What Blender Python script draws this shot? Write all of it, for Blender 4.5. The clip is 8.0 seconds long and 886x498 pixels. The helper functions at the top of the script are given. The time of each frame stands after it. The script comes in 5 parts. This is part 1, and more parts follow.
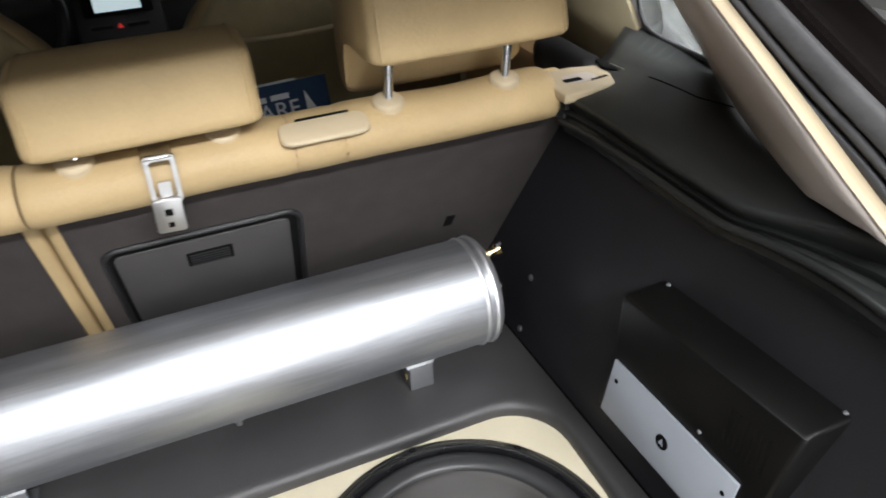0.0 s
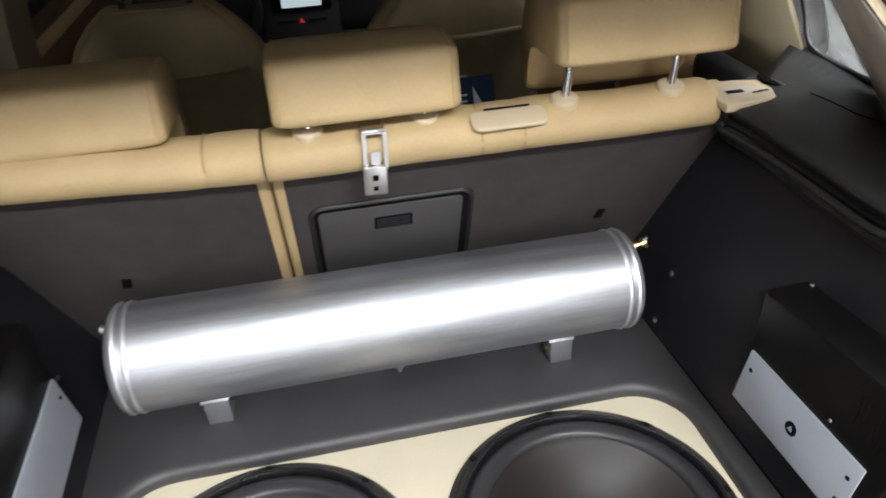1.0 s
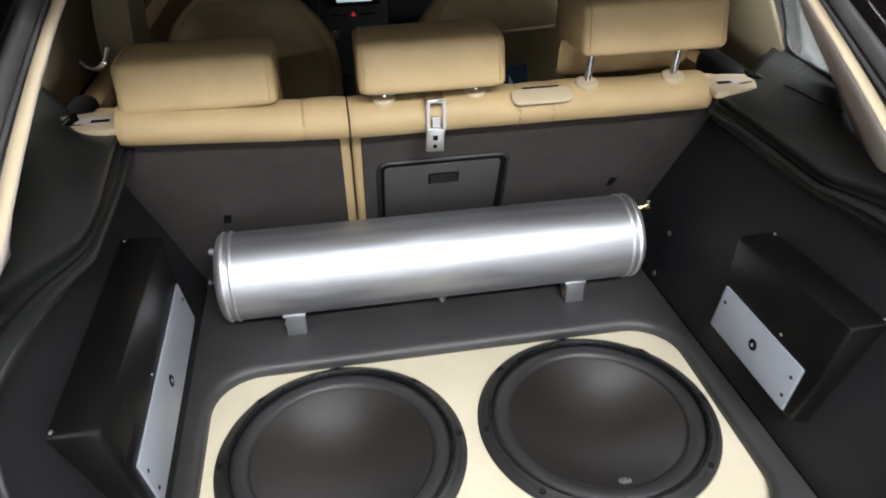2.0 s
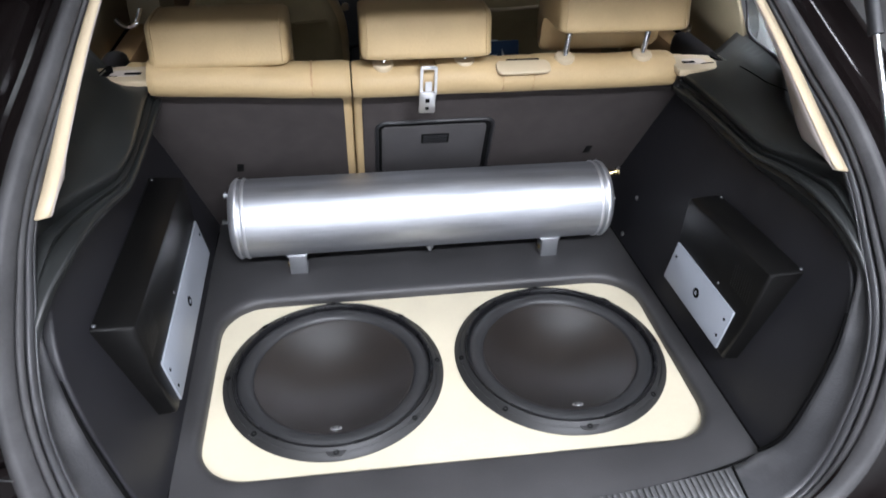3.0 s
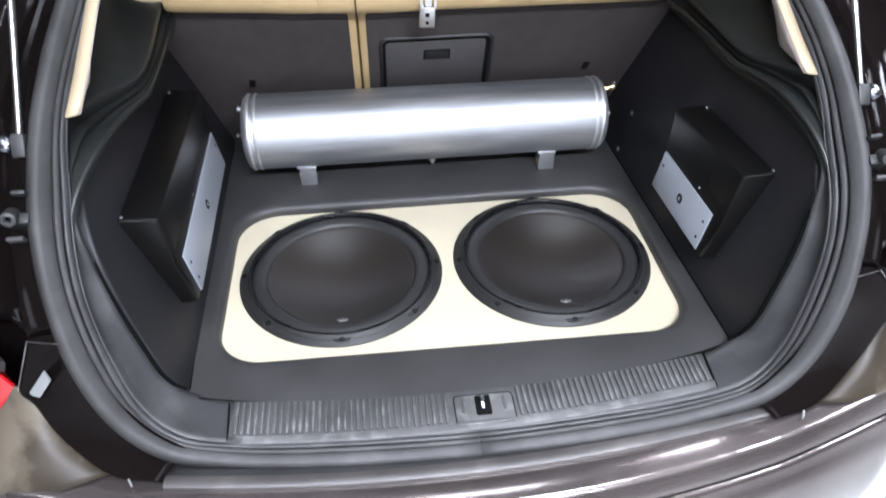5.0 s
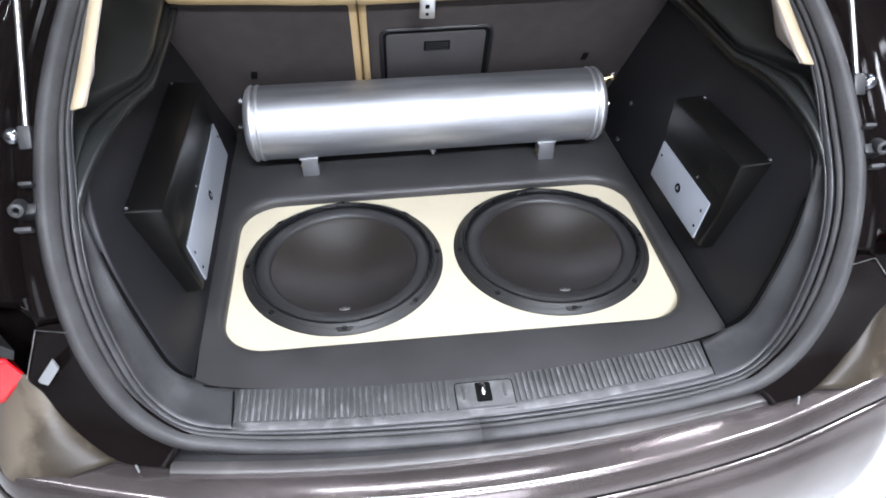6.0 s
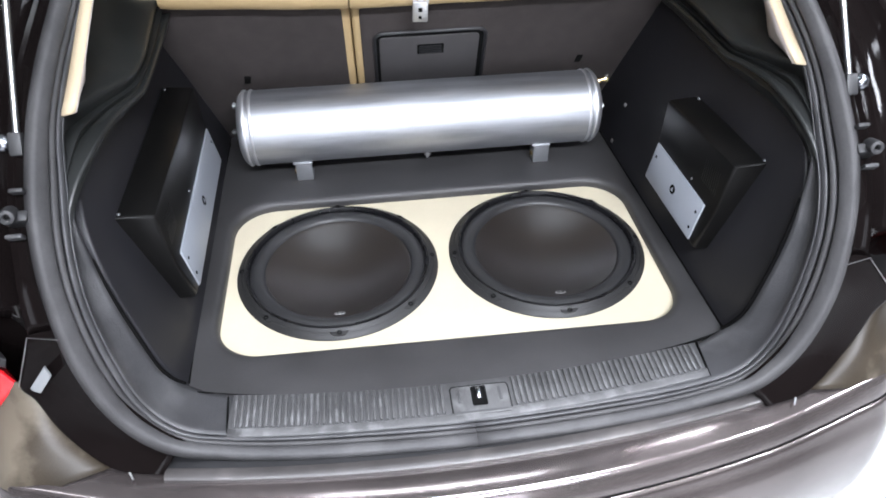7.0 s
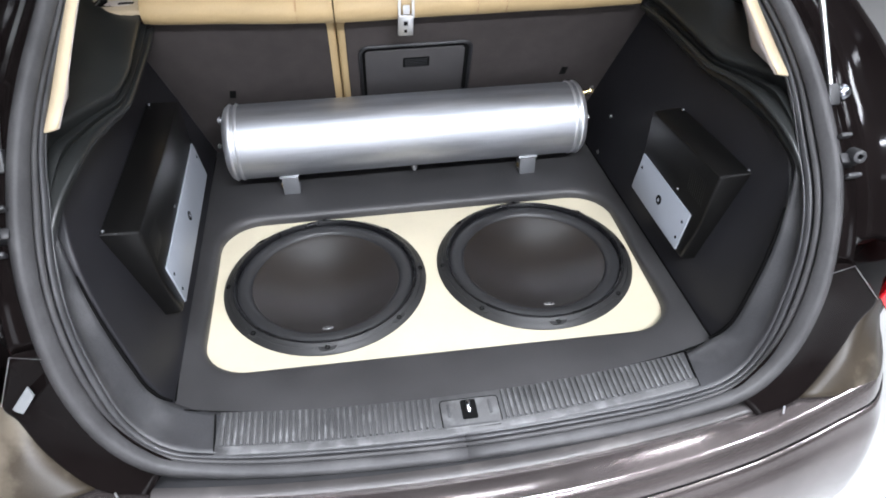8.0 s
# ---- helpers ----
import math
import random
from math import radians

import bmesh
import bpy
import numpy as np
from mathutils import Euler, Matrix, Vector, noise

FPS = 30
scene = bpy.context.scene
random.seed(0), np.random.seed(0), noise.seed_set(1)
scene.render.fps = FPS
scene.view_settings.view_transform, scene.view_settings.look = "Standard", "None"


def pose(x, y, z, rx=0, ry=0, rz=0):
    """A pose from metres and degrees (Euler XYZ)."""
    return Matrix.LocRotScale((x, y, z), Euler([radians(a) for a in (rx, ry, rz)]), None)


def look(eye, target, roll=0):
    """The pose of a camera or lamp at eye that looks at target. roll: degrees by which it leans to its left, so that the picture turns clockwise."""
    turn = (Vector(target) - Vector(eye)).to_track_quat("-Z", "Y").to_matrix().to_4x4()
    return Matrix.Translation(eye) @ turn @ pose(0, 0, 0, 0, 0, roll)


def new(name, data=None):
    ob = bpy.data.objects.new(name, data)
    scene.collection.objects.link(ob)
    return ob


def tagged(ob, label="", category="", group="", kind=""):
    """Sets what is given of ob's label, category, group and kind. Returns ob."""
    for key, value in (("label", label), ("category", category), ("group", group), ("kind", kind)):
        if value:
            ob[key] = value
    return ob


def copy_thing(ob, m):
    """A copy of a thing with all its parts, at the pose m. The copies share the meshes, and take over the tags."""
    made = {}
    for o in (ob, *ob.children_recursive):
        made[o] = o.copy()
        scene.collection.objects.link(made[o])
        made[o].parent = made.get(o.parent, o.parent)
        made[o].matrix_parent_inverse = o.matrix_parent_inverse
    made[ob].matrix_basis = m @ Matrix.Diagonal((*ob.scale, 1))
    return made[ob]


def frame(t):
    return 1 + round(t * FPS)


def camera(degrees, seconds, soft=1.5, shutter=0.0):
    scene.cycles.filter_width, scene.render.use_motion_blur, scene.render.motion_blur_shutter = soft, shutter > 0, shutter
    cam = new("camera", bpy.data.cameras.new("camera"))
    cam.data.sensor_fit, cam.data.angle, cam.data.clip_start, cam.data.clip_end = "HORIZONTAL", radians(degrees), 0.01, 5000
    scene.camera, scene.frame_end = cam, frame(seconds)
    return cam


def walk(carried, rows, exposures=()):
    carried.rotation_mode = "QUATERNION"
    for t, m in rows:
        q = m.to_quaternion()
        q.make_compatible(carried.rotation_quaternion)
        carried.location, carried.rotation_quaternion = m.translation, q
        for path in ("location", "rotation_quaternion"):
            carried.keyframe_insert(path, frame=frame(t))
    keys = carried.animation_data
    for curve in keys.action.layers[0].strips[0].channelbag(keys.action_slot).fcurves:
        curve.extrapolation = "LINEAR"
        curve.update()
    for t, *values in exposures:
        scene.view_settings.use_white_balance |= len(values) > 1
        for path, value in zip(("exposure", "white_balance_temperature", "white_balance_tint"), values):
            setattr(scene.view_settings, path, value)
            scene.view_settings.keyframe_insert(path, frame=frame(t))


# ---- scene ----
cam = camera(64.8, 8.0, soft=1.8, shutter=0.5)
PATH = [
    (0, (0.037, -0.425, 1.416), (0.632, 1.118, 0.29), -2.8),
    (0.5, (-0.011, -0.474, 1.429), (0.461, 1.133, 0.335), -2.8),
    (1, (-0.068, -0.521, 1.452), (0.234, 1.124, 0.355), -2.9),
    (1.5, (-0.133, -0.613, 1.49), (0.13, 1.03, 0.38), -1.8),
    (1.7, (-0.162, -0.679, 1.502), (0.1, 0.973, 0.406), -1.7),
    (2.8, (-0.15, -0.914, 1.551), (0.093, 0.719, 0.422), 0.6),
    (3, (-0.152, -0.934, 1.56), (0.09, 0.686, 0.412), 0.9),
    (3.5, (-0.145, -0.971, 1.564), (0.065, 0.629, 0.383), 0.1),
    (4, (-0.139, -1.009, 1.566), (0.033, 0.603, 0.394), -1.0),
    (4.5, (-0.134, -1.033, 1.567), (0.018, 0.549, 0.353), -1.1),
    (5, (-0.126, -1.05, 1.565), (0.047, 0.472, 0.279), -0.2),
    (5.2, (-0.127, -1.051, 1.569), (0.05, 0.447, 0.256), -0.0),
    (6.5, (-0.126, -1.069, 1.573), (0.038, 0.442, 0.273), -0.7),
    (7, (-0.12, -1.061, 1.571), (0.054, 0.45, 0.272), -0.8),
    (7.5, (-0.118, -1.062, 1.571), (0.069, 0.456, 0.282), -0.7),
    (8, (-0.12, -1.057, 1.571), (0.092, 0.47, 0.297), -0.6),
]
EXPOSURES = [(0.0, -0.12, 6750, 14), (1.7, -0.27, 6750, 14), (3.0, -0.11, 6220, 17), (4.5, -0.07, 6150, 17), (6.5, 0.02, 6230, 17), (8.0, -0.03, 6320, 16)]
walk(cam, [(t, look(eye, target, roll)) for t, eye, target, roll in PATH], EXPOSURES)

# ---- world, and unseen lamps added to light the car ----
world = bpy.data.worlds.new("workshop_air")
scene.world = world
world.use_nodes = True
world.node_tree.nodes["Background"].inputs[0].default_value = (0.95, 0.97, 1.0, 1)
world.node_tree.nodes["Background"].inputs[1].default_value = 0.02


def added_area_light(x, y, z, sx, sy, watts, colour=(0.90, 0.96, 1.0)):
    lamp = bpy.data.lights.new("tube_light", "AREA")
    lamp.shape, lamp.size, lamp.size_y, lamp.energy, lamp.color = "RECTANGLE", sx, sy, watts, colour
    ob = new("tube_light", lamp)
    ob.location = (x, y, z)
    return ob


# Unseen lamps, placed by effect: highlights, shadow edges, fill for boot and deck.
LAMPS = [(-0.6, -0.95, 35), (0.6, -0.95, 40), (-0.6, -2.25, 92), (0.6, -2.25, 215), (-1.5, -4.5, 12), (0.0, -4.5, 14), (1.5, -4.5, 20), (0.0, 0.12, 200), (-1.95, -1.05, 7), (2.6, -0.9, 85), (1.9, 0.6, 32)]
for lx, ly, power in LAMPS:
    added_area_light(lx, ly, 2.99, 1.2, 0.16, power)

# low fill light added behind the camera, set in an unseen window
rear_fill = added_area_light(0.0, -5.44, 1.35, 2.5, 1.9, 45, (0.93, 0.97, 1.0))
rear_fill.rotation_euler = (radians(90), 0, 0)

# ---- materials ----


def material(name, colour, rough=0.5, metal=0.0, vary=0.15, scale=14.0, grain=220.0, bump=0.15, coat=0.0, stretch=(1, 1, 1), dirt_or_reflection=None, spec=0.5, rough_vary=0.08):
    m = bpy.data.materials.new(name)
    m.use_nodes = True
    nt = m.node_tree
    bsdf = nt.nodes["Principled BSDF"]
    tc = nt.nodes.new("ShaderNodeTexCoord")
    mp = nt.nodes.new("ShaderNodeMapping")
    mp.inputs["Scale"].default_value = stretch
    nt.links.new(tc.outputs["Object"], mp.inputs[0])
    big = nt.nodes.new("ShaderNodeTexNoise")
    big.inputs["Scale"].default_value, big.inputs["Detail"].default_value = scale, 5
    fine = nt.nodes.new("ShaderNodeTexNoise")
    fine.inputs["Scale"].default_value, fine.inputs["Detail"].default_value = grain, 3
    for n in (big, fine):
        nt.links.new(mp.outputs[0], n.inputs["Vector"])
    ramp = nt.nodes.new("ShaderNodeMapRange")
    ramp.inputs[1].default_value, ramp.inputs[2].default_value = 0.3, 0.7
    ramp.inputs[3].default_value, ramp.inputs[4].default_value = 1 - vary, 1 + vary
    mixn = nt.nodes.new("ShaderNodeMath")
    mixn.operation = "MULTIPLY_ADD"
    nt.links.new(fine.outputs[0], mixn.inputs[0])
    mixn.inputs[1].default_value = 0.35
    nt.links.new(big.outputs[0], mixn.inputs[2])
    sub = nt.nodes.new("ShaderNodeMath")
    sub.operation = "SUBTRACT"
    nt.links.new(mixn.outputs[0], sub.inputs[0])
    sub.inputs[1].default_value = 0.175
    nt.links.new(sub.outputs[0], ramp.inputs[0])
    mul = nt.nodes.new("ShaderNodeVectorMath")
    mul.operation = "SCALE"
    mul.inputs[0].default_value = colour
    nt.links.new(ramp.outputs[0], mul.inputs["Scale"])
    src = mul.outputs[0]
    # Second colour in blotches: dirt, and on the bumper corner painted reflections.
    if dirt_or_reflection:
        dn = nt.nodes.new("ShaderNodeTexNoise")
        dn.inputs["Scale"].default_value, dn.inputs["Detail"].default_value = dirt_or_reflection[1], 8
        nt.links.new(tc.outputs["Object"], dn.inputs["Vector"])
        dr = nt.nodes.new("ShaderNodeMapRange")
        dr.inputs[1].default_value, dr.inputs[2].default_value, dr.inputs[4].default_value = 0.5, dirt_or_reflection[3] if len(dirt_or_reflection) > 3 else 0.75, dirt_or_reflection[2]
        nt.links.new(dn.outputs[0], dr.inputs[0])
        mx = nt.nodes.new("ShaderNodeMix")
        mx.data_type = "RGBA"
        nt.links.new(dr.outputs[0], mx.inputs[0])
        nt.links.new(src, mx.inputs[6])
        mx.inputs[7].default_value = (*dirt_or_reflection[0], 1)
        src = mx.outputs[2]
    nt.links.new(src, bsdf.inputs["Base Color"])
    rr = nt.nodes.new("ShaderNodeMapRange")
    rr.inputs[3].default_value, rr.inputs[4].default_value = max(0.02, rough - rough_vary), min(1, rough + rough_vary)
    nt.links.new(big.outputs[0], rr.inputs[0])
    nt.links.new(rr.outputs[0], bsdf.inputs["Roughness"])
    bsdf.inputs["Metallic"].default_value = metal
    bsdf.inputs["Coat Weight"].default_value = coat
    bsdf.inputs["Coat Roughness"].default_value = 0.06
    bsdf.inputs["Specular IOR Level"].default_value = spec
    if bump:
        bn = nt.nodes.new("ShaderNodeBump")
        bn.inputs["Strength"].default_value, bn.inputs["Distance"].default_value = bump, 0.002
        nt.links.new(fine.outputs[0], bn.inputs["Height"])
        nt.links.new(bn.outputs[0], bsdf.inputs["Normal"])
    return m


def glowing(name, colour, strength):
    m = bpy.data.materials.new(name)
    m.use_nodes = True
    b = m.node_tree.nodes["Principled BSDF"]
    b.inputs["Base Color"].default_value = (*colour, 1)
    b.inputs["Emission Color"].default_value = (*colour, 1)
    b.inputs["Emission Strength"].default_value = strength
    b.inputs["Roughness"].default_value = 0.2
    return m


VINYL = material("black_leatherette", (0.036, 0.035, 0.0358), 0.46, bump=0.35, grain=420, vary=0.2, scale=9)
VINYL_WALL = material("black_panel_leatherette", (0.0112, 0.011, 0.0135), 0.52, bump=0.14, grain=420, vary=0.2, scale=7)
FELT = material("dark_seat_back_felt", (0.041, 0.035, 0.0335), 0.95, bump=0.5, grain=600, vary=0.12, scale=30, spec=0.2)
LEATHER = material("beige_leather", (0.40, 0.290, 0.150), 0.55, bump=0.3, grain=240, vary=0.07, scale=11, spec=0.3)
LEATHER_TAN = material("tan_leather_lining", (0.34, 0.21, 0.10), 0.5, bump=0.3, grain=240, vary=0.08, scale=11)
CREAM = material("cream_leatherette", (0.58, 0.522, 0.388), 0.5, bump=0.25, grain=300, vary=0.05, scale=10)
BEIGE_PLASTIC = material("beige_trim_plastic", (0.46, 0.375, 0.25), 0.5, bump=0.2, grain=320, vary=0.04)
LILAC_PLASTIC = material("pale_pillar_trim", (0.50, 0.44, 0.40), 0.6, bump=0.25, grain=260, vary=0.05)
ALU = material("brushed_aluminium", (0.455, 0.47, 0.495), 0.46, metal=0.95, bump=0.12, grain=130, vary=0.15, scale=22, stretch=(0.14, 2, 2), rough_vary=0.09)
ALU_RAW = material("welded_aluminium", (0.82, 0.83, 0.85), 0.46, metal=1.0, bump=0.2, grain=300, vary=0.12)
PLATE = material("matt_silver_plate", (0.40, 0.43, 0.48), 0.45, metal=0.35, bump=0.08, grain=500, vary=0.05)
GLOSS = material("satin_black_metal", (0.005, 0.0048, 0.0046), 0.34, spec=0.25, bump=0.03, grain=300, vary=0.15, rough_vary=0.03)
HATCH_GREY = material("grained_dark_grey_plastic", (0.046, 0.043, 0.043), 0.6, bump=0.3, grain=420, vary=0.12)
LEDGE = material("satin_black_ledge_plastic", (0.0155, 0.0168, 0.0162), 0.42, bump=0.05, grain=420, vary=0.10, scale=8, rough_vary=0.02)
TRIM = material("grained_black_plastic", (0.037, 0.037, 0.039), 0.45, bump=0.3, grain=300, vary=0.25, scale=10, dirt_or_reflection=((0.15, 0.148, 0.15), 9, 0.45))
SILL = material("worn_grey_sill_plastic", (0.068, 0.0675, 0.068), 0.45, bump=0.4, grain=300, vary=0.3, scale=10, stretch=(1.6, 0.5, 1), dirt_or_reflection=((0.26, 0.26, 0.265), 38, 0.4))
SEAL = material("grey_rubber_seal", (0.047, 0.046, 0.047), 0.6, bump=0.2, grain=200, vary=0.2, dirt_or_reflection=((0.14, 0.137, 0.135), 12, 0.3), spec=0.35)
RUBBER = material("black_rubber", (0.012, 0.012, 0.013), 0.5, bump=0.2, grain=260, vary=0.2)
# Body paint kept near black: the jambs' dim look is in the colour.
PAINT = material("darkened_brown_gloss_paint", (0.0048, 0.0036, 0.0035), 0.09, metal=0.0, bump=0.01, grain=900, vary=0.15, coat=0.0, rough_vary=0.03, spec=0.08)
# Lighter copy of the body paint: dust, plus bright reflections in the colour.
BUMPER_PAINT = material("dusty_lit_brown_paint", (0.155, 0.133, 0.129), 0.20, metal=0.8, bump=0.02, grain=500, vary=0.25, scale=4, coat=1.0, rough_vary=0.10, dirt_or_reflection=((0.25, 0.225, 0.21), 6, 0.5))
PAINT_DUSTY = material("dusty_brown_paint", (0.048, 0.044, 0.043), 0.40, metal=0.0, bump=0.05, grain=700, vary=0.2, coat=0.2, dirt_or_reflection=((0.17, 0.155, 0.145), 9, 0.6))
# Beige blotches paint the reflected surroundings into the brown corner.
CORNER_PAINT = material("reflection_blotched_brown_paint", (0.032, 0.025, 0.017), 0.45, bump=0.02, grain=500, vary=0.4, scale=7, spec=0.3, dirt_or_reflection=((0.125, 0.106, 0.08), 7, 0.8, 0.60))
GREY_PLASTIC = material("grey_plastic", (0.024, 0.024, 0.025), 0.5, bump=0.1, grain=300, vary=0.12)
# Darker copy of the sill plastic: shade between the ribs as base colour.
SILL_SHADE = material("shaded_sill_plastic", (0.050, 0.050, 0.051), 0.45, bump=0.3, grain=300, vary=0.2, dirt_or_reflection=((0.12, 0.12, 0.12), 60, 0.3))
FOOT = material("grey_aluminium_bracket", (0.20, 0.205, 0.215), 0.5, metal=0.6, bump=0.1, grain=300, vary=0.12)
CONE = material("moulded_cone", (0.014, 0.0106, 0.009), 0.36, bump=0.12, grain=500, vary=0.12, scale=6, spec=0.95)
SURROUND = material("rubber_surround", (0.022, 0.022, 0.023), 0.42, bump=0.15, grain=400, vary=0.1)
BASKET_TOP = material("gloss_black_rim", (0.007, 0.007, 0.008), 0.28, bump=0.05, vary=0.1)
STUD = material("dark_chrome", (0.30, 0.31, 0.34), 0.22, metal=1.0, bump=0, vary=0.1)
BASKET = material("black_basket_ring", (0.017, 0.0168, 0.017), 0.50, bump=0.12, grain=350, vary=0.15, spec=0.4)
CHROME = material("chrome", (0.82, 0.82, 0.83), 0.12, metal=1.0, bump=0, vary=0.03, rough_vary=0.04)
BRASS = material("brass_fitting", (0.62, 0.48, 0.25), 0.25, metal=1.0, bump=0.05, vary=0.1)
STEEL = material("zinc_plated_steel", (0.52, 0.52, 0.52), 0.34, metal=1.0, bump=0.05, vary=0.1)
SEAT_CLOTH = material("olive_grey_seat_back_cloth", (0.32, 0.265, 0.15), 0.85, bump=0.4, grain=420, vary=0.12)
DASH = material("dark_dashboard_plastic", (0.018, 0.018, 0.020), 0.5, bump=0.2, grain=260, vary=0.2)
RED_LENS = material("red_lamp_lens", (0.60, 0.012, 0.018), 0.12, bump=0, vary=0.1, coat=1.0)
BADGE = material("dull_silver_badge", (0.42, 0.42, 0.42), 0.42, metal=0.6, bump=0, vary=0.08)
LABEL_GREY = material("pale_sticker", (0.26, 0.27, 0.275), 0.5, bump=0, vary=0.06)
BLUE_PRINT = material("dark_blue_print", (0.008, 0.030, 0.075), 0.35, bump=0, vary=0.1)
WHITE_PRINT = material("white_print", (0.55, 0.57, 0.58), 0.5, bump=0, vary=0.05)
DARK_HOLE = material("dark_hole", (0.003, 0.003, 0.003), 0.9, bump=0, vary=0.1, spec=0.1)
GARAGE_FLOOR = material("pale_epoxy_floor", (0.30, 0.30, 0.295), 0.35, bump=0.1, grain=60, vary=0.06, scale=1.5, dirt_or_reflection=((0.35, 0.34, 0.33), 2.5, 0.5))
GARAGE_WALL = material("grey_workshop_wall", (0.15, 0.147, 0.14), 0.8, bump=0.2, grain=40, vary=0.05, scale=1.2, dirt_or_reflection=((0.28, 0.26, 0.22), 1.1, 0.5))
GARAGE_CEIL = material("workshop_ceiling_paint", (0.55, 0.55, 0.54), 0.9, bump=0.1, grain=30, vary=0.05, scale=1)
OLIVE_LINING = material("olive_beige_lining", (0.20, 0.165, 0.10), 0.7, bump=0.2, grain=300, vary=0.06)
HEADLINER = material("dark_headliner", (0.06, 0.052, 0.045), 0.95, bump=0.3, grain=300, vary=0.05)
FILL_PANE = glowing("glowing_fill_pane", (0.93, 0.97, 1.0), 1.6)
GLOW = glowing("added_tube_glow", (1.0, 0.97, 0.93), 6.0)
SCREEN = glowing("lit_screen", (0.62, 0.80, 0.86), 0.75)
RED_GLOW = glowing("hazard_symbol", (0.8, 0.05, 0.05), 0.35)
GLASS = bpy.data.materials.new("quarter_glass")
GLASS.use_nodes = True
GLASS.node_tree.nodes["Principled BSDF"].inputs["Transmission Weight"].default_value = 0.9
GLASS.node_tree.nodes["Principled BSDF"].inputs["Roughness"].default_value = 0.06
GLASS.node_tree.nodes["Principled BSDF"].inputs["IOR"].default_value = 1.45
GLASS.node_tree.nodes["Principled BSDF"].inputs["Base Color"].default_value = (0.82, 0.86, 0.84, 1)

# car glass: passes part of the light, glossy on top
def tinted(name, passes):
    m = bpy.data.materials.new(name)
    m.use_nodes = True
    nt = m.node_tree
    nt.nodes.remove(nt.nodes["Principled BSDF"])
    clear, shine, mixer, fres = (nt.nodes.new(k) for k in ("ShaderNodeBsdfTransparent", "ShaderNodeBsdfGlossy", "ShaderNodeMixShader", "ShaderNodeFresnel"))
    clear.inputs[0].default_value = (passes, passes * 1.02, passes, 1)
    shine.inputs["Roughness"].default_value = 0.03
    nt.links.new(fres.outputs[0], mixer.inputs[0])
    nt.links.new(clear.outputs[0], mixer.inputs[1])
    nt.links.new(shine.outputs[0], mixer.inputs[2])
    nt.links.new(mixer.outputs[0], nt.nodes["Material Output"].inputs["Surface"])
    return m


TINTED = tinted("tinted_glass", 0.062)
CABIN_GLASS = tinted("clear_cabin_glass", 0.6)

# ---- building helpers ----


def thing(name, base, label, category, group="", kind=""):
    ob = new(name)
    ob.location = base
    ob.empty_display_size = 0.05
    return tagged(ob, label, category, group, kind)


def part(name, bm, mat, parent=None, label="", sharp=35, solid=0.0):
    bmesh.ops.remove_doubles(bm, verts=bm.verts, dist=1e-6)
    bmesh.ops.recalc_face_normals(bm, faces=bm.faces)
    me = bpy.data.meshes.new(name)
    bm.to_mesh(me)
    bm.free()
    me.materials.append(mat)
    for p in me.polygons:
        p.use_smooth = True
    me.set_sharp_from_angle(angle=radians(sharp))
    ob = new(name, me)
    if parent is not None:
        ob.parent = parent
        if parent.type == "EMPTY":
            ob.matrix_parent_inverse = Matrix.Translation(parent.location).inverted()
    if solid:
        mod = ob.modifiers.new("thickness", "SOLIDIFY")
        mod.thickness, mod.offset = solid, -1
    if label:
        ob["label"] = label
    return ob


def bevelled(bm, width, segments=2):
    if width:
        bmesh.ops.bevel(bm, geom=list(bm.edges), offset=width, segments=segments, profile=0.5, affect="EDGES", clamp_overlap=True)
    return bm


def block(c, size, bevel=0.003, turn=(0, 0, 0), segments=2):
    b = bmesh.new()
    bmesh.ops.create_cube(b, size=1)
    bmesh.ops.scale(b, vec=size, verts=b.verts)
    bevelled(b, bevel, segments)
    bmesh.ops.transform(b, matrix=pose(*c, *turn), verts=b.verts)
    return b


def prism(outline, depth, m, bevel=0.0, segments=2):
    """A flat outline of (u, v), depth thick along w, posed by m."""
    b = bmesh.new()
    f = b.faces.new([b.verts.new((u, v, 0)) for u, v in outline])
    r = bmesh.ops.extrude_face_region(b, geom=[f])
    bmesh.ops.translate(b, vec=(0, 0, depth), verts=[v for v in r["geom"] if isinstance(v, bmesh.types.BMVert)])
    if bevel:
        flat = [e for e in b.edges if abs(e.verts[0].co.z - e.verts[1].co.z) < 1e-7]
        bmesh.ops.bevel(b, geom=flat, offset=bevel, segments=segments, profile=0.5, affect="EDGES", clamp_overlap=True)
    bmesh.ops.transform(b, matrix=m, verts=b.verts)
    return b


def rounded(x0, y0, x1, y1, r, n=8):
    pts = []
    for cx, cy, a in ((x1 - r, y0 + r, -90), (x1 - r, y1 - r, 0), (x0 + r, y1 - r, 90), (x0 + r, y0 + r, 180)):
        for i in range(n + 1):
            t = radians(a + 90 * i / n)
            pts.append((cx + r * math.cos(t), cy + r * math.sin(t)))
    return pts


def revolve(profile, m, n=64, closed=False):
    """Turns a profile of (radius, height) round the local z axis."""
    b = bmesh.new()
    rows = []
    for i in range(n):
        a = 2 * math.pi * i / n
        rows.append([b.verts.new((r * math.cos(a), r * math.sin(a), h)) for r, h in profile])
    k = len(profile)
    for i in range(n):
        p, q = rows[i], rows[(i + 1) % n]
        for j in range(k if closed else k - 1):
            b.faces.new((p[j], q[j], q[(j + 1) % k], p[(j + 1) % k]))
    bmesh.ops.remove_doubles(b, verts=b.verts, dist=1e-6)
    bmesh.ops.transform(b, matrix=m, verts=b.verts)
    return b


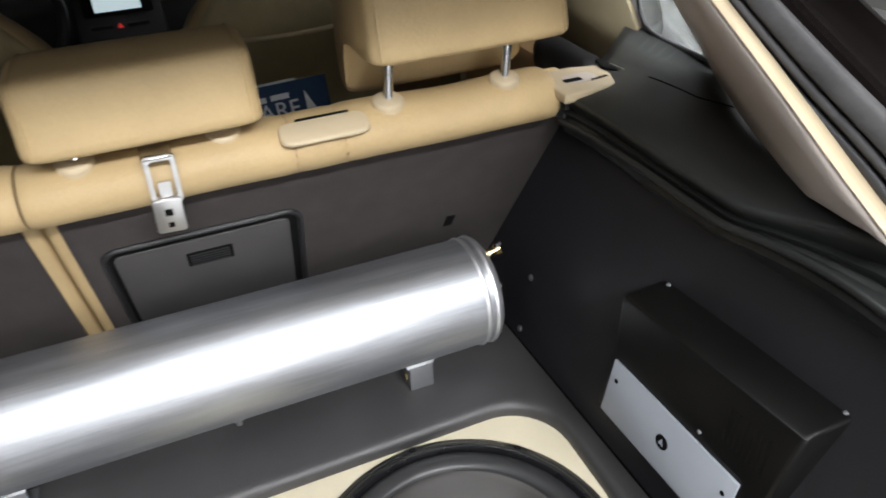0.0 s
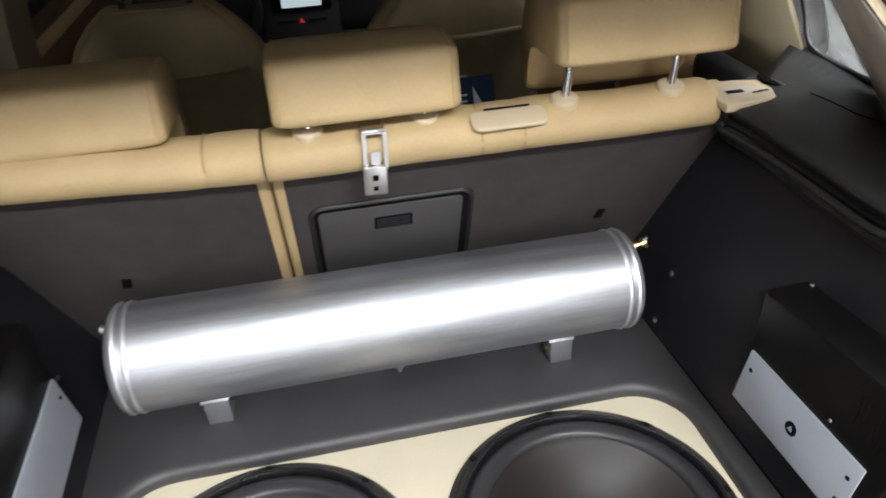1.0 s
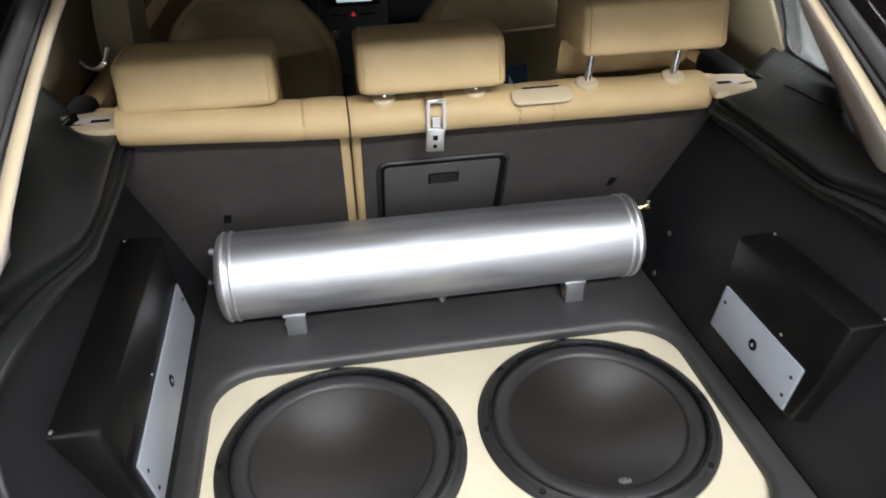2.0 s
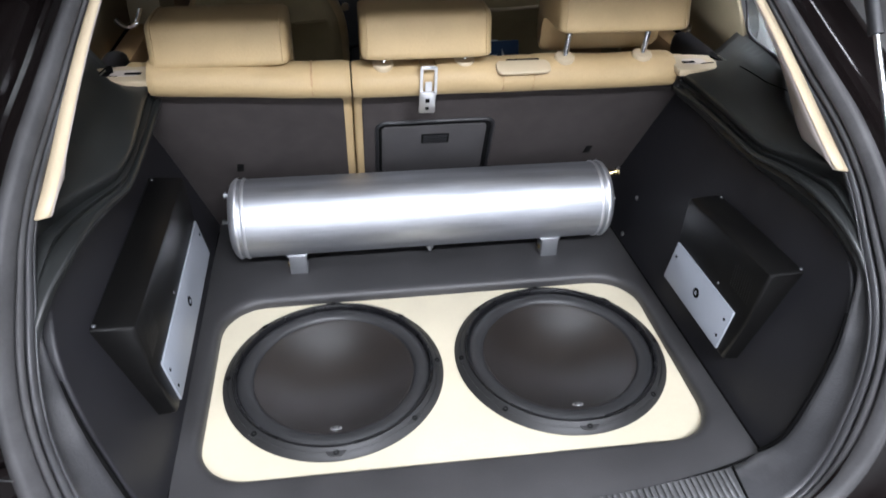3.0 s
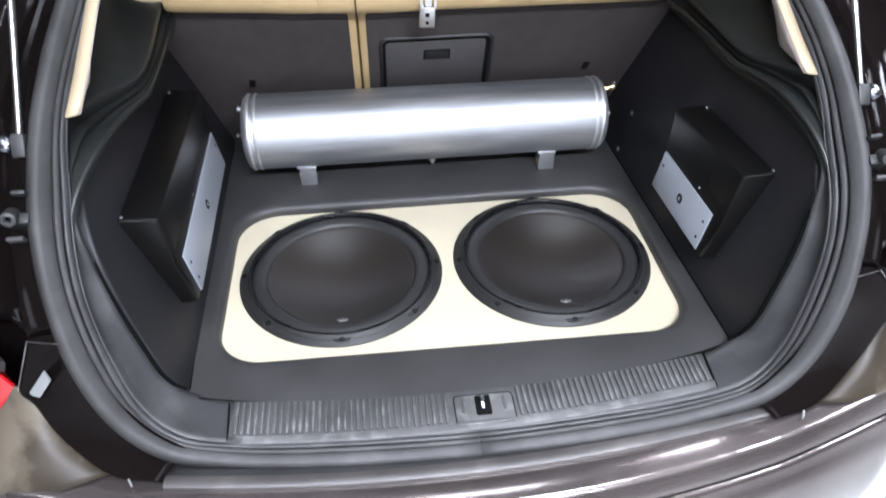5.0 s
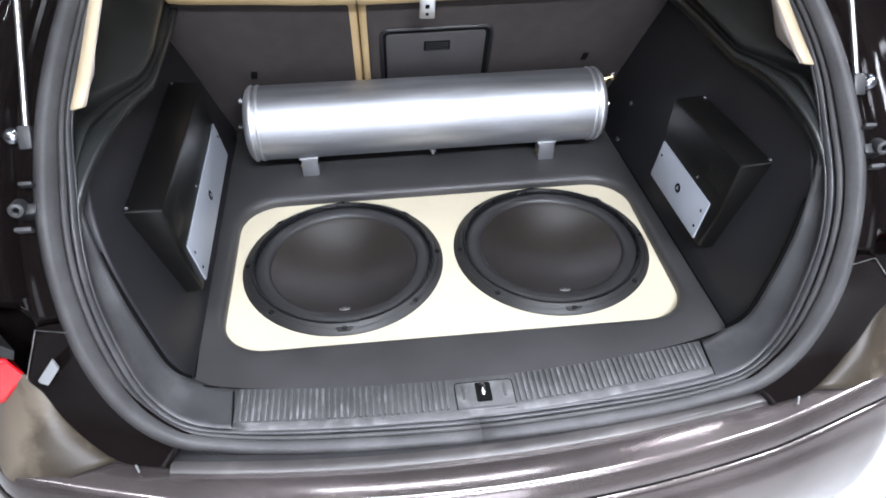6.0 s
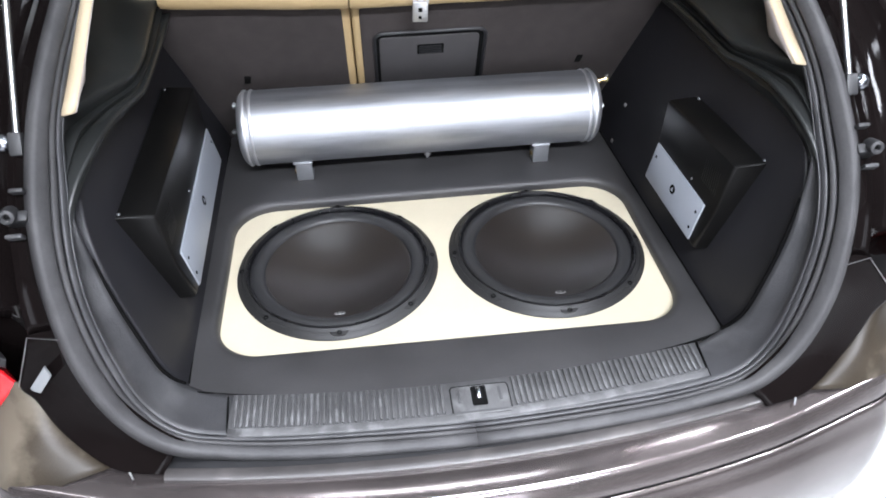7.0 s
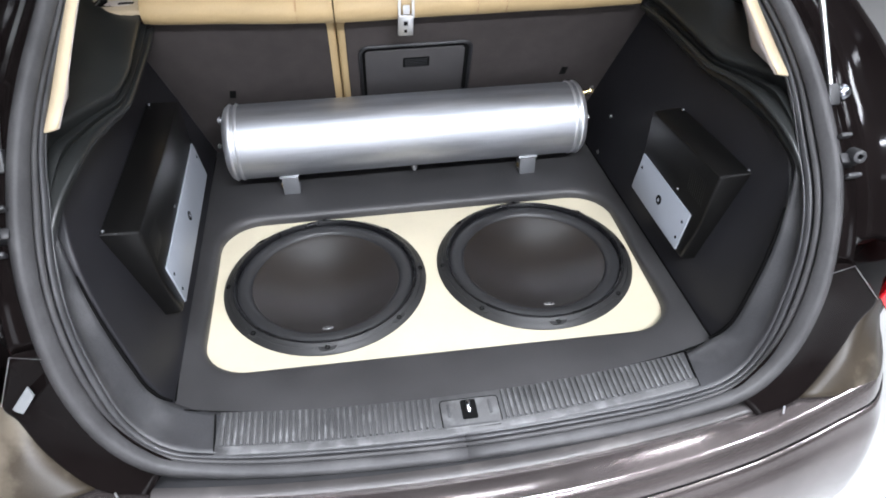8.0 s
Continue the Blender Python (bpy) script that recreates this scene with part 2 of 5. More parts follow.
def loft(rows, closed=False, caps=False):
    b = bmesh.new()
    vs = [[b.verts.new(p) for p in row] for row in rows]
    for p, q in zip(vs[:-1], vs[1:]):
        n = len(p)
        for j in range(n if closed else n - 1):
            b.faces.new((p[j], p[(j + 1) % n], q[(j + 1) % n], q[j]))
    if caps:
        b.faces.new(vs[0])
        b.faces.new(list(reversed(vs[-1])))
    return b


def spline(points, n):
    """A smooth curve through control points, n places evenly spread over its length."""
    p = [Vector(q) for q in points]
    p = [2 * p[0] - p[1]] + p + [2 * p[-1] - p[-2]]
    fine = []
    for i in range(1, len(p) - 2):
        for k in range(24):
            t = k / 24
            fine.append(0.5 * (2 * p[i] + (p[i + 1] - p[i - 1]) * t + (2 * p[i - 1] - 5 * p[i] + 4 * p[i + 1] - p[i + 2]) * t * t
                               + (3 * p[i] - p[i - 1] - 3 * p[i + 1] + p[i + 2]) * t ** 3))
    fine.append(p[-2])
    acc = [0]
    for a, c in zip(fine[:-1], fine[1:]):
        acc.append(acc[-1] + (c - a).length)
    out, j = [], 0
    for i in range(n):
        d = acc[-1] * i / (n - 1)
        while j < len(acc) - 2 and acc[j + 1] < d:
            j += 1
        out.append(fine[j].lerp(fine[j + 1], min(1, (d - acc[j]) / max(1e-9, acc[j + 1] - acc[j]))))
    return out


def by_points(points, per=6):
    """A smooth curve with the same number of places between every two control points."""
    p = [Vector(q) for q in points]
    p = [2 * p[0] - p[1]] + p + [2 * p[-1] - p[-2]]
    out = []
    for i in range(1, len(p) - 2):
        for k in range(per):
            t = k / per
            out.append(0.5 * (2 * p[i] + (p[i + 1] - p[i - 1]) * t + (2 * p[i - 1] - 5 * p[i] + 4 * p[i + 1] - p[i + 2]) * t * t
                              + (3 * p[i] - p[i - 1] - 3 * p[i + 1] + p[i + 2]) * t ** 3))
    return out + [p[-2]]


def tube(path, radius, n=12, caps=True):
    rows = []
    for i, p in enumerate(path):
        t = (path[min(i + 1, len(path) - 1)] - path[max(i - 1, 0)]).normalized()
        u = t.cross(Vector((0, 0, 1)))
        u = (u if u.length > 0.05 else t.cross(Vector((0, 1, 0)))).normalized()
        v = t.cross(u)
        r = radius[i] if isinstance(radius, list) else radius
        rows.append([p + r * (math.cos(2 * math.pi * k / n) * u + math.sin(2 * math.pi * k / n) * v) for k in range(n)])
    return loft(rows, closed=True, caps=caps)


def rod(a, c, radius, n=16):
    return tube([Vector(a), Vector(c)], radius, n)


def along(a, c):
    """A pose at a whose z axis points to c."""
    return Matrix.Translation(a) @ (Vector(c) - Vector(a)).to_track_quat("Z", "Y").to_matrix().to_4x4()


def bars(parent, m, rows, mat, label):
    """Plain bars in place of small writing: rows of (u0, u1, v, height)."""
    for u0, u1, v, h in rows:
        part("print_bar", prism([(u0, v - h / 2), (u1, v - h / 2), (u1, v + h / 2), (u0, v + h / 2)], 0.0006, m), mat, parent, label)


# ---- workshop ----
b = block((0, 0, -0.05), (9.0, 11.0, 0.1), 0)
tagged(part("floor", b, GARAGE_FLOOR), "pale grey worn epoxy workshop floor under the car", "floor", kind="structure")
for nm, c, s in (("wall_north", (0, 5.55, 1.6), (9.2, 0.1, 3.2)), ("wall_south_base", (0, -5.55, 0.175), (9.2, 0.1, 0.35)), ("wall_south_head", (0, -5.55, 2.775), (9.2, 0.1, 0.85)),
                 ("wall_south_west", (-2.95, -5.55, 1.35), (3.3, 0.1, 2.0)), ("wall_south_east", (2.95, -5.55, 1.35), (3.3, 0.1, 2.0)),
                 ("wall_east", (4.55, 0, 1.6), (0.1, 11.0, 3.2)), ("wall_west", (-4.55, 0, 1.6), (0.1, 11.0, 3.2))):
    tagged(part(nm, block(c, s, 0), GARAGE_WALL), "plain grey painted workshop wall, slightly soiled", "wall", kind="structure")
tagged(part("ceiling", block((0, 0, 3.25), (9.2, 11.2, 0.1), 0), GARAGE_CEIL), "plain pale painted workshop ceiling", "ceiling", kind="structure")
# Window added out of view; its glowing panes carry the low fill.
win = thing("window_1", (0, -5.55, 0.35), "large unseen frosted window with a grey frame, added for fill light", "window", kind="structure")
for x in (-1.27, 0.0, 1.27):
    part("window_frame", block((x, -5.55, 1.35), (0.06, 0.08, 2.0), 0.006), GARAGE_WALL, win)
for x in (-0.635, 0.635):
    part("pane", block((x, -5.56, 1.35), (1.21, 0.01, 1.98), 0), FILL_PANE, win, "frosted pane made to glow as fill light")

# Unseen fixtures, added where the lamps hang.
for lx, ly, power in LAMPS:
    lamp = thing("ceiling_light", (lx, ly, 3.2), "unseen white twin tube fixture, added round each lamp", "ceiling light", "workshop ceiling lights")
    part("housing", block((lx, ly, 3.13), (1.3, 0.2, 0.14), 0.01), GARAGE_CEIL, lamp)
    for k in (-0.05, 0.05):
        part("tube", rod((lx - 0.6, ly + k, 3.035), (lx + 0.6, ly + k, 3.035), 0.013), GLOW, lamp, "glowing white tube of the added fixture")

# ---- boot: floor, cut-out and speaker panel ----
FLOOR = 0.65


def sill_back(x):
    """The bowed line where the boot floor meets the sill plate."""
    return -0.3394 + 0.0094 * x + 0.179 * x * x


def sill_front(x):
    return -0.4154 + 0.0193 * x + 0.171 * x * x


def cutout_floor():
    """The false floor: a thick board with a rounded, rolled-over opening; its front edge is bowed along the sill."""
    lip = [(x, y - (0.004 + 0.012 * x if y < 0 else 0)) for x, y in rounded(-0.4275, -0.222, 0.4265, 0.214, 0.085, 9)]
    front = [(x, sill_back(x) + 0.001 + 0.015 * (abs(x) / 0.466) ** 6) for x in [-0.470 + 0.946 * i / 24 for i in range(25)]]
    outer = front + [(0.476, 0.53), (-0.476, 0.53)]

    def grown(g):
        return [(u + g * (1 if u > 0 else -1), v + g * (1 if v > 0 else -1)) for u, v in lip]
    z = FLOOR
    rows = [(grown(0.015), z), (grown(0.0095), z - 0.0008), (grown(0.005), z - 0.003), (grown(0.0015), z - 0.0075), (lip, z - 0.013), (lip, z - 0.024)]
    b = loft([[Vector((x, y, h)) for x, y in o] for o, h in rows], closed=True)
    b.verts.ensure_lookup_table()
    first = [b.verts[i] for i in range(len(lip))]
    rim = [b.verts.new((x, y, z)) for x, y in outer]
    low = [b.verts.new((x, y, z - 0.03)) for x, y in outer]
    n = len(rim)
    edges = [b.edges.new((rim[i], rim[(i + 1) % n])) for i in range(n)]
    edges += [b.edges.get((first[i], first[(i + 1) % len(first)])) for i in range(len(first))]
    bmesh.ops.triangle_fill(b, use_beauty=True, use_dissolve=False, edges=edges)
    for i in range(n):
        b.faces.new((rim[i], rim[(i + 1) % n], low[(i + 1) % n], low[i]))
    return b


boot_floor = part("boot_floor", cutout_floor(), VINYL, sharp=50)
tagged(boot_floor, "black leatherette false boot floor with a rounded speaker cut-out", "floor", kind="structure")
def holed_board():
    """The cream board with two round speaker holes."""
    b = bmesh.new()
    loops = [rounded(-0.45, -0.245, 0.45, 0.232, 0.09)] + [[(cx + 0.166 * math.cos(2 * math.pi * i / 64), 0.0085 + 0.166 * math.sin(2 * math.pi * i / 64)) for i in range(64)] for cx in (-0.2095, 0.2172)]
    edges = []
    for loop in loops:
        vs = [b.verts.new((u, v, FLOOR - 0.022)) for u, v in loop]
        edges += [b.edges.new((vs[i], vs[(i + 1) % len(vs)])) for i in range(len(vs))]
    bmesh.ops.triangle_fill(b, use_beauty=True, use_dissolve=False, edges=edges)
    r = bmesh.ops.extrude_face_region(b, geom=list(b.faces))
    bmesh.ops.translate(b, vec=(0, 0, -0.018), verts=[v for v in r["geom"] if isinstance(v, bmesh.types.BMVert)])
    return b


speaker_board = part("speaker_board", holed_board(), CREAM)
tagged(speaker_board, "cream leatherette board carrying two speakers, sunk below the floor", "speaker board")


def subwoofer(cx, cy):
    z = FLOOR - 0.022
    t = thing("subwoofer", (cx, cy, z), "large black subwoofer with a smooth concave cone in a cream board", "subwoofer", "pair of subwoofers")
    m = pose(cx, cy, z)
    flange = [(0.160, -0.004), (0.196, -0.001), (0.2003, 0.0003), (0.2009, 0.0018), (0.2000, 0.0036), (0.1906, 0.0096), (0.1898, 0.0088), (0.1890, 0.0094), (0.1880, 0.0112), (0.1822, 0.0148), (0.1812, 0.0140), (0.1803, 0.0120)]
    part("basket_ring", revolve(flange, m, 96), BASKET, t, "satin black flange")
    part("rim", revolve([(0.1803, 0.006), (0.1803, 0.0158), (0.1797, 0.0168), (0.1783, 0.0171), (0.1772, 0.0166), (0.1766, 0.0154), (0.1758, 0.0030)], m, 96), BASKET_TOP, t, "gloss black rim")
    roll = [(0.1762, 0.0045)] + [(0.1612 + 0.0144 * math.cos(a), 0.0030 + 0.0085 * math.sin(a)) for a in [math.pi * k / 16 for k in range(1, 16)]] + [(0.1464, 0.0030), (0.1458, 0.0022), (0.1446, 0.0022)]
    part("surround", revolve(roll, m, 96), SURROUND, t, "soft black rubber roll surround")
    cone = [(0.1450, 0.0010), (0.1448, 0.0036)] + [(0.1445 * k, 0.0040 - 0.040 * (1 - k * k)) for k in (0.985, 0.95, 0.9, 0.8, 0.7, 0.6, 0.5, 0.4, 0.3, 0.2, 0.1)] + [(0.0, -0.0360)]
    part("cone", revolve(cone, m, 96), CONE, t, "smooth dark concave cone")
    for k in range(8):
        a = radians(-90 + 45 * k)
        q = m @ Matrix.Rotation(a, 4, "Z") @ Matrix.Translation((0.1905, 0, 0)) @ Matrix.Rotation(radians(12), 4, "Y")
        pad = part("bolt_pad", prism([(-0.0085, -0.020), (0.0005, -0.0135), (0.0034, -0.008), (0.0034, 0.008), (0.0005, 0.0135), (-0.0085, 0.020)], 0.0104, q, 0.0009), BASKET, t)
        part("bolt", revolve([(0.0, 0.0098), (0.0024, 0.0098), (0.0026, 0.0120), (0.0042, 0.0120), (0.0048, 0.0114), (0.0048, 0.0098)], q @ Matrix.Translation((-0.0026, 0, 0)), 14), DARK_HOLE, pad, "black socket-head bolt")
    q = m @ pose(0, -0.1275, -0.0040, -27.0, 0, 0)
    badge = part("badge", prism([(0.0105 * math.cos(2 * math.pi * i / 24), 0.0082 * math.sin(2 * math.pi * i / 24)) for i in range(24)], 0.0012, q, 0.0004), BADGE, t, "small oval silver badge")
    for dx in (-0.0045, 0.0045):
        part("badge_mark", prism([(dx - 0.0022, -0.001), (dx, -0.0022), (dx + 0.0022, 0.0005), (dx, 0.0022)], 0.0005, q @ pose(0, 0, 0.0012)), DARK_HOLE, badge)
    return t


first_sub = subwoofer(-0.2095, 0.0085)
copy_thing(first_sub, Matrix.Translation((0.2172, 0.0085, FLOOR - 0.022)))

# ---- air tank ----
TY, TZ, TR = 0.346, 0.765, 0.082


def air_tank():
    t = thing("air_tank", (0, TY, FLOOR), "long brushed aluminium air tank on two feet on the boot floor", "air tank")
    x0, x1 = -0.394, 0.389
    m = Matrix.Translation((0, TY, TZ)) @ pose(0, 0, 0, 0, 0.6, 0.7) @ pose(0, 0, 0, 0, 90, 0)
    part("shell", revolve([(TR, x0), (TR, x0 + 0.02), (TR, 0), (TR, x1 - 0.02), (TR, x1)], m, 96), ALU, t, "brushed aluminium cylinder")
    for s, xe in ((1, x1), (-1, x0)):
        dome = [(TR - 0.0005, xe), (TR - 0.002, xe + s * 0.004), (TR - 0.007, xe + s * 0.008), (TR * 0.80, xe + s * 0.012), (TR * 0.55, xe + s * 0.015), (TR * 0.28, xe + s * 0.017), (0, xe + s * 0.0175)]
        part("end_cap", revolve(dome, m, 96), ALU_RAW, t, "domed aluminium end cap")
        for d in (0.0030, 0.0175):
            xr = xe - s * d
            part("weld_seam", revolve([(TR - 0.001, xr - 0.0042), (TR + 0.0014, xr - 0.003), (TR + 0.0026, xr), (TR + 0.0014, xr + 0.003), (TR - 0.001, xr + 0.0042)], m, 96), ALU_RAW, t, "raised weld bead")
        # threaded fittings on the caps
        for dz, dy, long, mat in ((0.060, -0.004, 0.026 if s > 0 else 0.013, BRASS if s > 0 else FOOT), (0.002, -0.012, 0.016, STEEL if s > 0 else RUBBER)):
            xb = xe + s * (0.009 if dz > 0.03 else 0.016)
            a = (xb, TY + dy, TZ + dz)
            fit = part("fitting", revolve([(0, 0), (0.0085, 0), (0.0085, long * 0.35), (0.0055, long * 0.36), (0.0055, long * 0.62), (0.0075, long * 0.64), (0.0075, long * 0.85), (0.004, long * 0.88), (0.004, long), (0, long)],
                                              along(a, (xb + s, a[1], a[2] + (0.25 if dz > 0.03 else 0))), 6 if dz < 0.03 else 12), mat, t, "brass valve" if mat is BRASS else "black plug" if mat is RUBBER else "plated plug")
            if mat is BRASS:
                part("valve_handle", rod((xb + 0.020, a[1] - 0.012, a[2] + 0.0055), (xb + 0.022, a[1] + 0.012, a[2] + 0.0055), 0.0030, 10), BRASS, fit, "short brass cross handle")
                part("valve_lever", block((xb + 0.021, a[1], a[2] + 0.012), (0.012, 0.005, 0.003), 0.001, (0, -35, 0)), STEEL, fit)
    for x in (-0.279, 0.271):
        foot = part("foot", block((x, 0.297, 0.6745), (0.037, 0.005, 0.049), 0.0015), FOOT, t, "grey aluminium foot bracket")
        part("foot_flange", block((x, 0.316, 0.6535), (0.037, 0.04, 0.005), 0.0012), FOOT, foot)
        part("foot_lip", block((x - 0.001, 0.2975, 0.6995), (0.043, 0.012, 0.004), 0.001, (38, 0, 0)), FOOT, foot)
        part("foot_web", block((x - 0.0165, 0.315, 0.672), (0.004, 0.034, 0.040), 0.001), FOOT, foot)
        part("foot_bolt", revolve([(0, 0), (0.006, 0), (0.006, 0.004), (0, 0.005)], pose(x - 0.0185, 0.31, 0.668, 0, -90, 0), 6), BRASS, foot)
    part("drain_plug", revolve([(0, 0), (0.008, 0), (0.008, 0.008), (0.004, 0.009), (0.004, 0.014), (0, 0.014)], along((0.005, TY - 0.03, TZ - TR + 0.007), (0.005, TY - 0.06, TZ - TR - 0.06)), 8), STEEL, t)
    return t


air_tank()

# ---- side panels of the boot ----


def wall_x(z, y=0.0, s=1):
    """The inner face of a side panel: it leans outwards and is not quite square to the sill."""
    foot = 0.463 - 0.030 * y if s > 0 else 0.470 + 0.05 * min(0, y + 0.05)
    return foot + 0.22 * (z - FLOOR)


SEAM = [(-0.280, 0.640), (-0.294, 0.70), (-0.297, 0.745), (-0.292, 0.80), (-0.283, 0.86), (-0.268, 0.91), (-0.247, 0.95), (-0.210, 0.985), (-0.16, 1.012)]


def side_panel(s):
    edge = [(p.x, p.y) for p in spline([(y, z, 0) for y, z in SEAM], 24)]
    seat = [(0.345 - 0.464 * (z - 1.024) + 0.01, z) for z in (1.015, 0.9, 0.8, 0.7, 0.64)]
    b = bmesh.new()
    f = b.faces.new([b.verts.new((s * wall_x(z, y, s), y, z)) for y, z in edge + seat])
    r = bmesh.ops.extrude_face_region(b, geom=[f])
    bmesh.ops.translate(b, vec=(s * 0.018, 0, 0), verts=[v for v in r["geom"] if isinstance(v, bmesh.types.BMVert)])
    rim = [e for e in b.edges if all(abs(abs(v.co.x) - wall_x(v.co.z, v.co.y, s)) < 1e-5 for v in e.verts)]
    bmesh.ops.bevel(b, geom=rim, offset=0.004, segments=3, profile=0.5, affect="EDGES", clamp_overlap=True)
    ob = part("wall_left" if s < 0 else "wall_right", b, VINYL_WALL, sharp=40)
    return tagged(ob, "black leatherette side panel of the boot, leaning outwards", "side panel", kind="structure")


for s in (-1, 1):
    side_panel(s)

for s in (-1, 1):
    gap = part("floor_gap", tube([Vector((s * wall_x(FLOOR, y, s), y, FLOOR + 0.0005)) for y in (-0.275, -0.1, 0.1, 0.3, 0.48)], 0.0022, 6), DARK_HOLE)
    tagged(gap, "narrow dark gap between boot floor and side panel", "gap", kind="structure")

# small screws in the right panel and the floor beside the tank
for s, y, z in ((1, 0.340, 0.760), (1, 0.335, 0.668), (-1, 0.335, 0.758)):
    x = s * wall_x(z, y, s)
    sc = part("panel_screw", revolve([(0, 0.004), (0.003, 0.0035), (0.0055, 0.0015), (0.0055, -0.004)], along((x, y, z), (0, y, z + 0.05)), 12), STEEL)
    tagged(sc, "small bright screw head in the black side panel", "screw", "panel screws")


# ---- amplifiers ----
def amplifier(s, y0, y1, name_label, rise, flare, shift):
    """Sloping-topped amplifier housing on a side panel, from y0 (tailgate end) to y1 (seat end), with a silver plate along its lower edge."""
    # cross-section (height, distance from the centre plane)
    sec = [(0.915, 0.535), (0.918, 0.5235), (0.9245, 0.517), (0.9255, 0.506), (0.9222, 0.4640), (0.9203, 0.4597), (0.9160, 0.4577), (0.816, 0.4565), (0.731, 0.4425), (0.7255, 0.4448), (0.7225, 0.4510), (0.7215, 0.490)]
    t = thing("amplifier", (s * 0.49, (y0 + y1) / 2, 0.72), name_label, "amplifier", "amplifiers")
    rows = []
    ys = [(y0, 0.0050), (y0 + 0.0013, 0.0020), (y0 + 0.0035, 0.0005), (y0 + 0.006, 0.0), ((y0 + y1) / 2, 0.0), (y1 - 0.006, 0.0), (y1 - 0.002, 0.0015), (y1, 0.005)]
    for y, inset in ys:
        rows.append([Vector((s * min(max(xx + inset * (1 if k < 11 else 0), 0), wall_x(z, y, s) + 0.004), y + 0.0, z - (inset * 0.6 if k < 7 else -inset * 0.4))) for k, (z, xx) in enumerate(sec)])
    part("housing", loft(rows, caps=True), GLOSS, t, "satin black metal housing", sharp=32, solid=0)
    # ribbed inner face between ridge and plate
    for k in range(9):
        part("cooling_rib", block((s * 0.4572, y0 + 0.028 + 0.0062 * k, 0.858), (0.0008, 0.0028, 0.070), 0.0003), GLOSS, t)
    # silver connection plate
    face = Vector((s * (0.4565 - 0.4425), 0, 0.816 - 0.731)).normalized()
    u = Vector((0, 1, 0))
    w = face.cross(u) * (1 if face.cross(u).x * s < 0 else -1)
    m = Matrix.Translation((s * 0.4425, y0 + 0.043, 0.731)) @ Matrix((u, face, w)).transposed().to_4x4()
    long = y1 - y0 - 0.053
    plate = part("plate", prism(rounded(0, 0.0, long, 0.080, 0.0015, 2), 0.0035, m, 0.0008), PLATE, t, "flat matt silver cover plate")
    for uu, vv in ((0.012, 0.02), (long - 0.012, 0.055), (0.012, 0.055)):
        part("plate_hole", revolve([(0, 0.0006), (0.0028, 0.0006), (0.0032, 0)], m @ pose(uu, vv, 0.0036), 10), DARK_HOLE, plate)
    q = m @ pose(long * 0.5, 0.04, 0.0036)
    badge = part("badge", revolve([(0, 0.0008), (0.0085, 0.0008), (0.0095, 0)], q, 24), DARK_HOLE, plate, "small round dark emblem")
    part("badge_mark", prism([(-0.004, -0.003), (0.004, -0.003), (0.0, 0.005)], 0.0004, q @ pose(0, 0, 0.0008)), PLATE, badge)
    part("plate_screw", revolve([(0, 0.002), (0.002, 0.0014), (0.0027, 0)], Matrix.Translation((s * 0.4562, (y0 + y1) / 2 - 0.02, 0.822)) @ w.to_track_quat("Z", "Y").to_matrix().to_4x4(), 10), FOOT, t)
    for y in (y0 + 0.008, y1 - 0.012):
        part("mounting_screw", revolve([(0, 0.0025), (0.002, 0.002), (0.0030, 0.0005), (0.0030, -0.004)], pose(s * 0.513, y, 0.9250, 0, -s * 12, 0), 12), FOOT, t)
    # mounted slightly askew: rising and turning towards the seat
    for ob in t.children_recursive:
        for v in ob.data.vertices:
            if ob.name.startswith("housing") and v.co.y < y0 + 0.01:  # the end face slants back towards its foot
                v.co.y += 0.024 * min(1, max(0, (0.915 - v.co.z) / 0.19))
            along_y = (v.co.y - y0) / (y1 - y0)
            v.co.z += rise * (v.co.y - y0) - 0.004 - 0.021 * along_y * min(1, max(0, (v.co.z - 0.83) / 0.07))
            v.co.x += s * (shift + flare * (y1 - v.co.y) / (y1 - y0))
    return t


amplifier(-1, -0.165, 0.262, "long satin black amplifier with matt silver plate on side panel", 0.05, -0.002, 0.005)
amplifier(1, -0.160, 0.092, "short satin black amplifier with matt silver plate on side panel", 0.05, 0.017, -0.003)

# ---- rear seat ----
LEAN = 0.42


def back_y(z):
    return 0.355 - LEAN * (z - 1.024)


U = Vector((0, -LEAN, 1)).normalized()
N = Vector((0, -1, -LEAN)).normalized()


def on_back(x, z, out=0.0):
    """The pose on the seat back at x and height z: local x across, y up the back, z out of it."""
    return Matrix.Translation(Vector((x, back_y(z), z)) + N * out) @ Matrix((Vector((1, 0, 0)), U, N)).transposed().to_4x4()


BOLSTER = [(0.365, 1.018), (0.343, 1.024), (0.324, 1.032), (0.3145, 1.046), (0.314, 1.060), (0.322, 1.074), (0.336, 1.084), (0.354, 1.0885), (0.376, 1.087), (0.398, 1.078), (0.418, 1.060), (0.430, 1.035), (0.432, 0.99), (0.40, 0.99)]


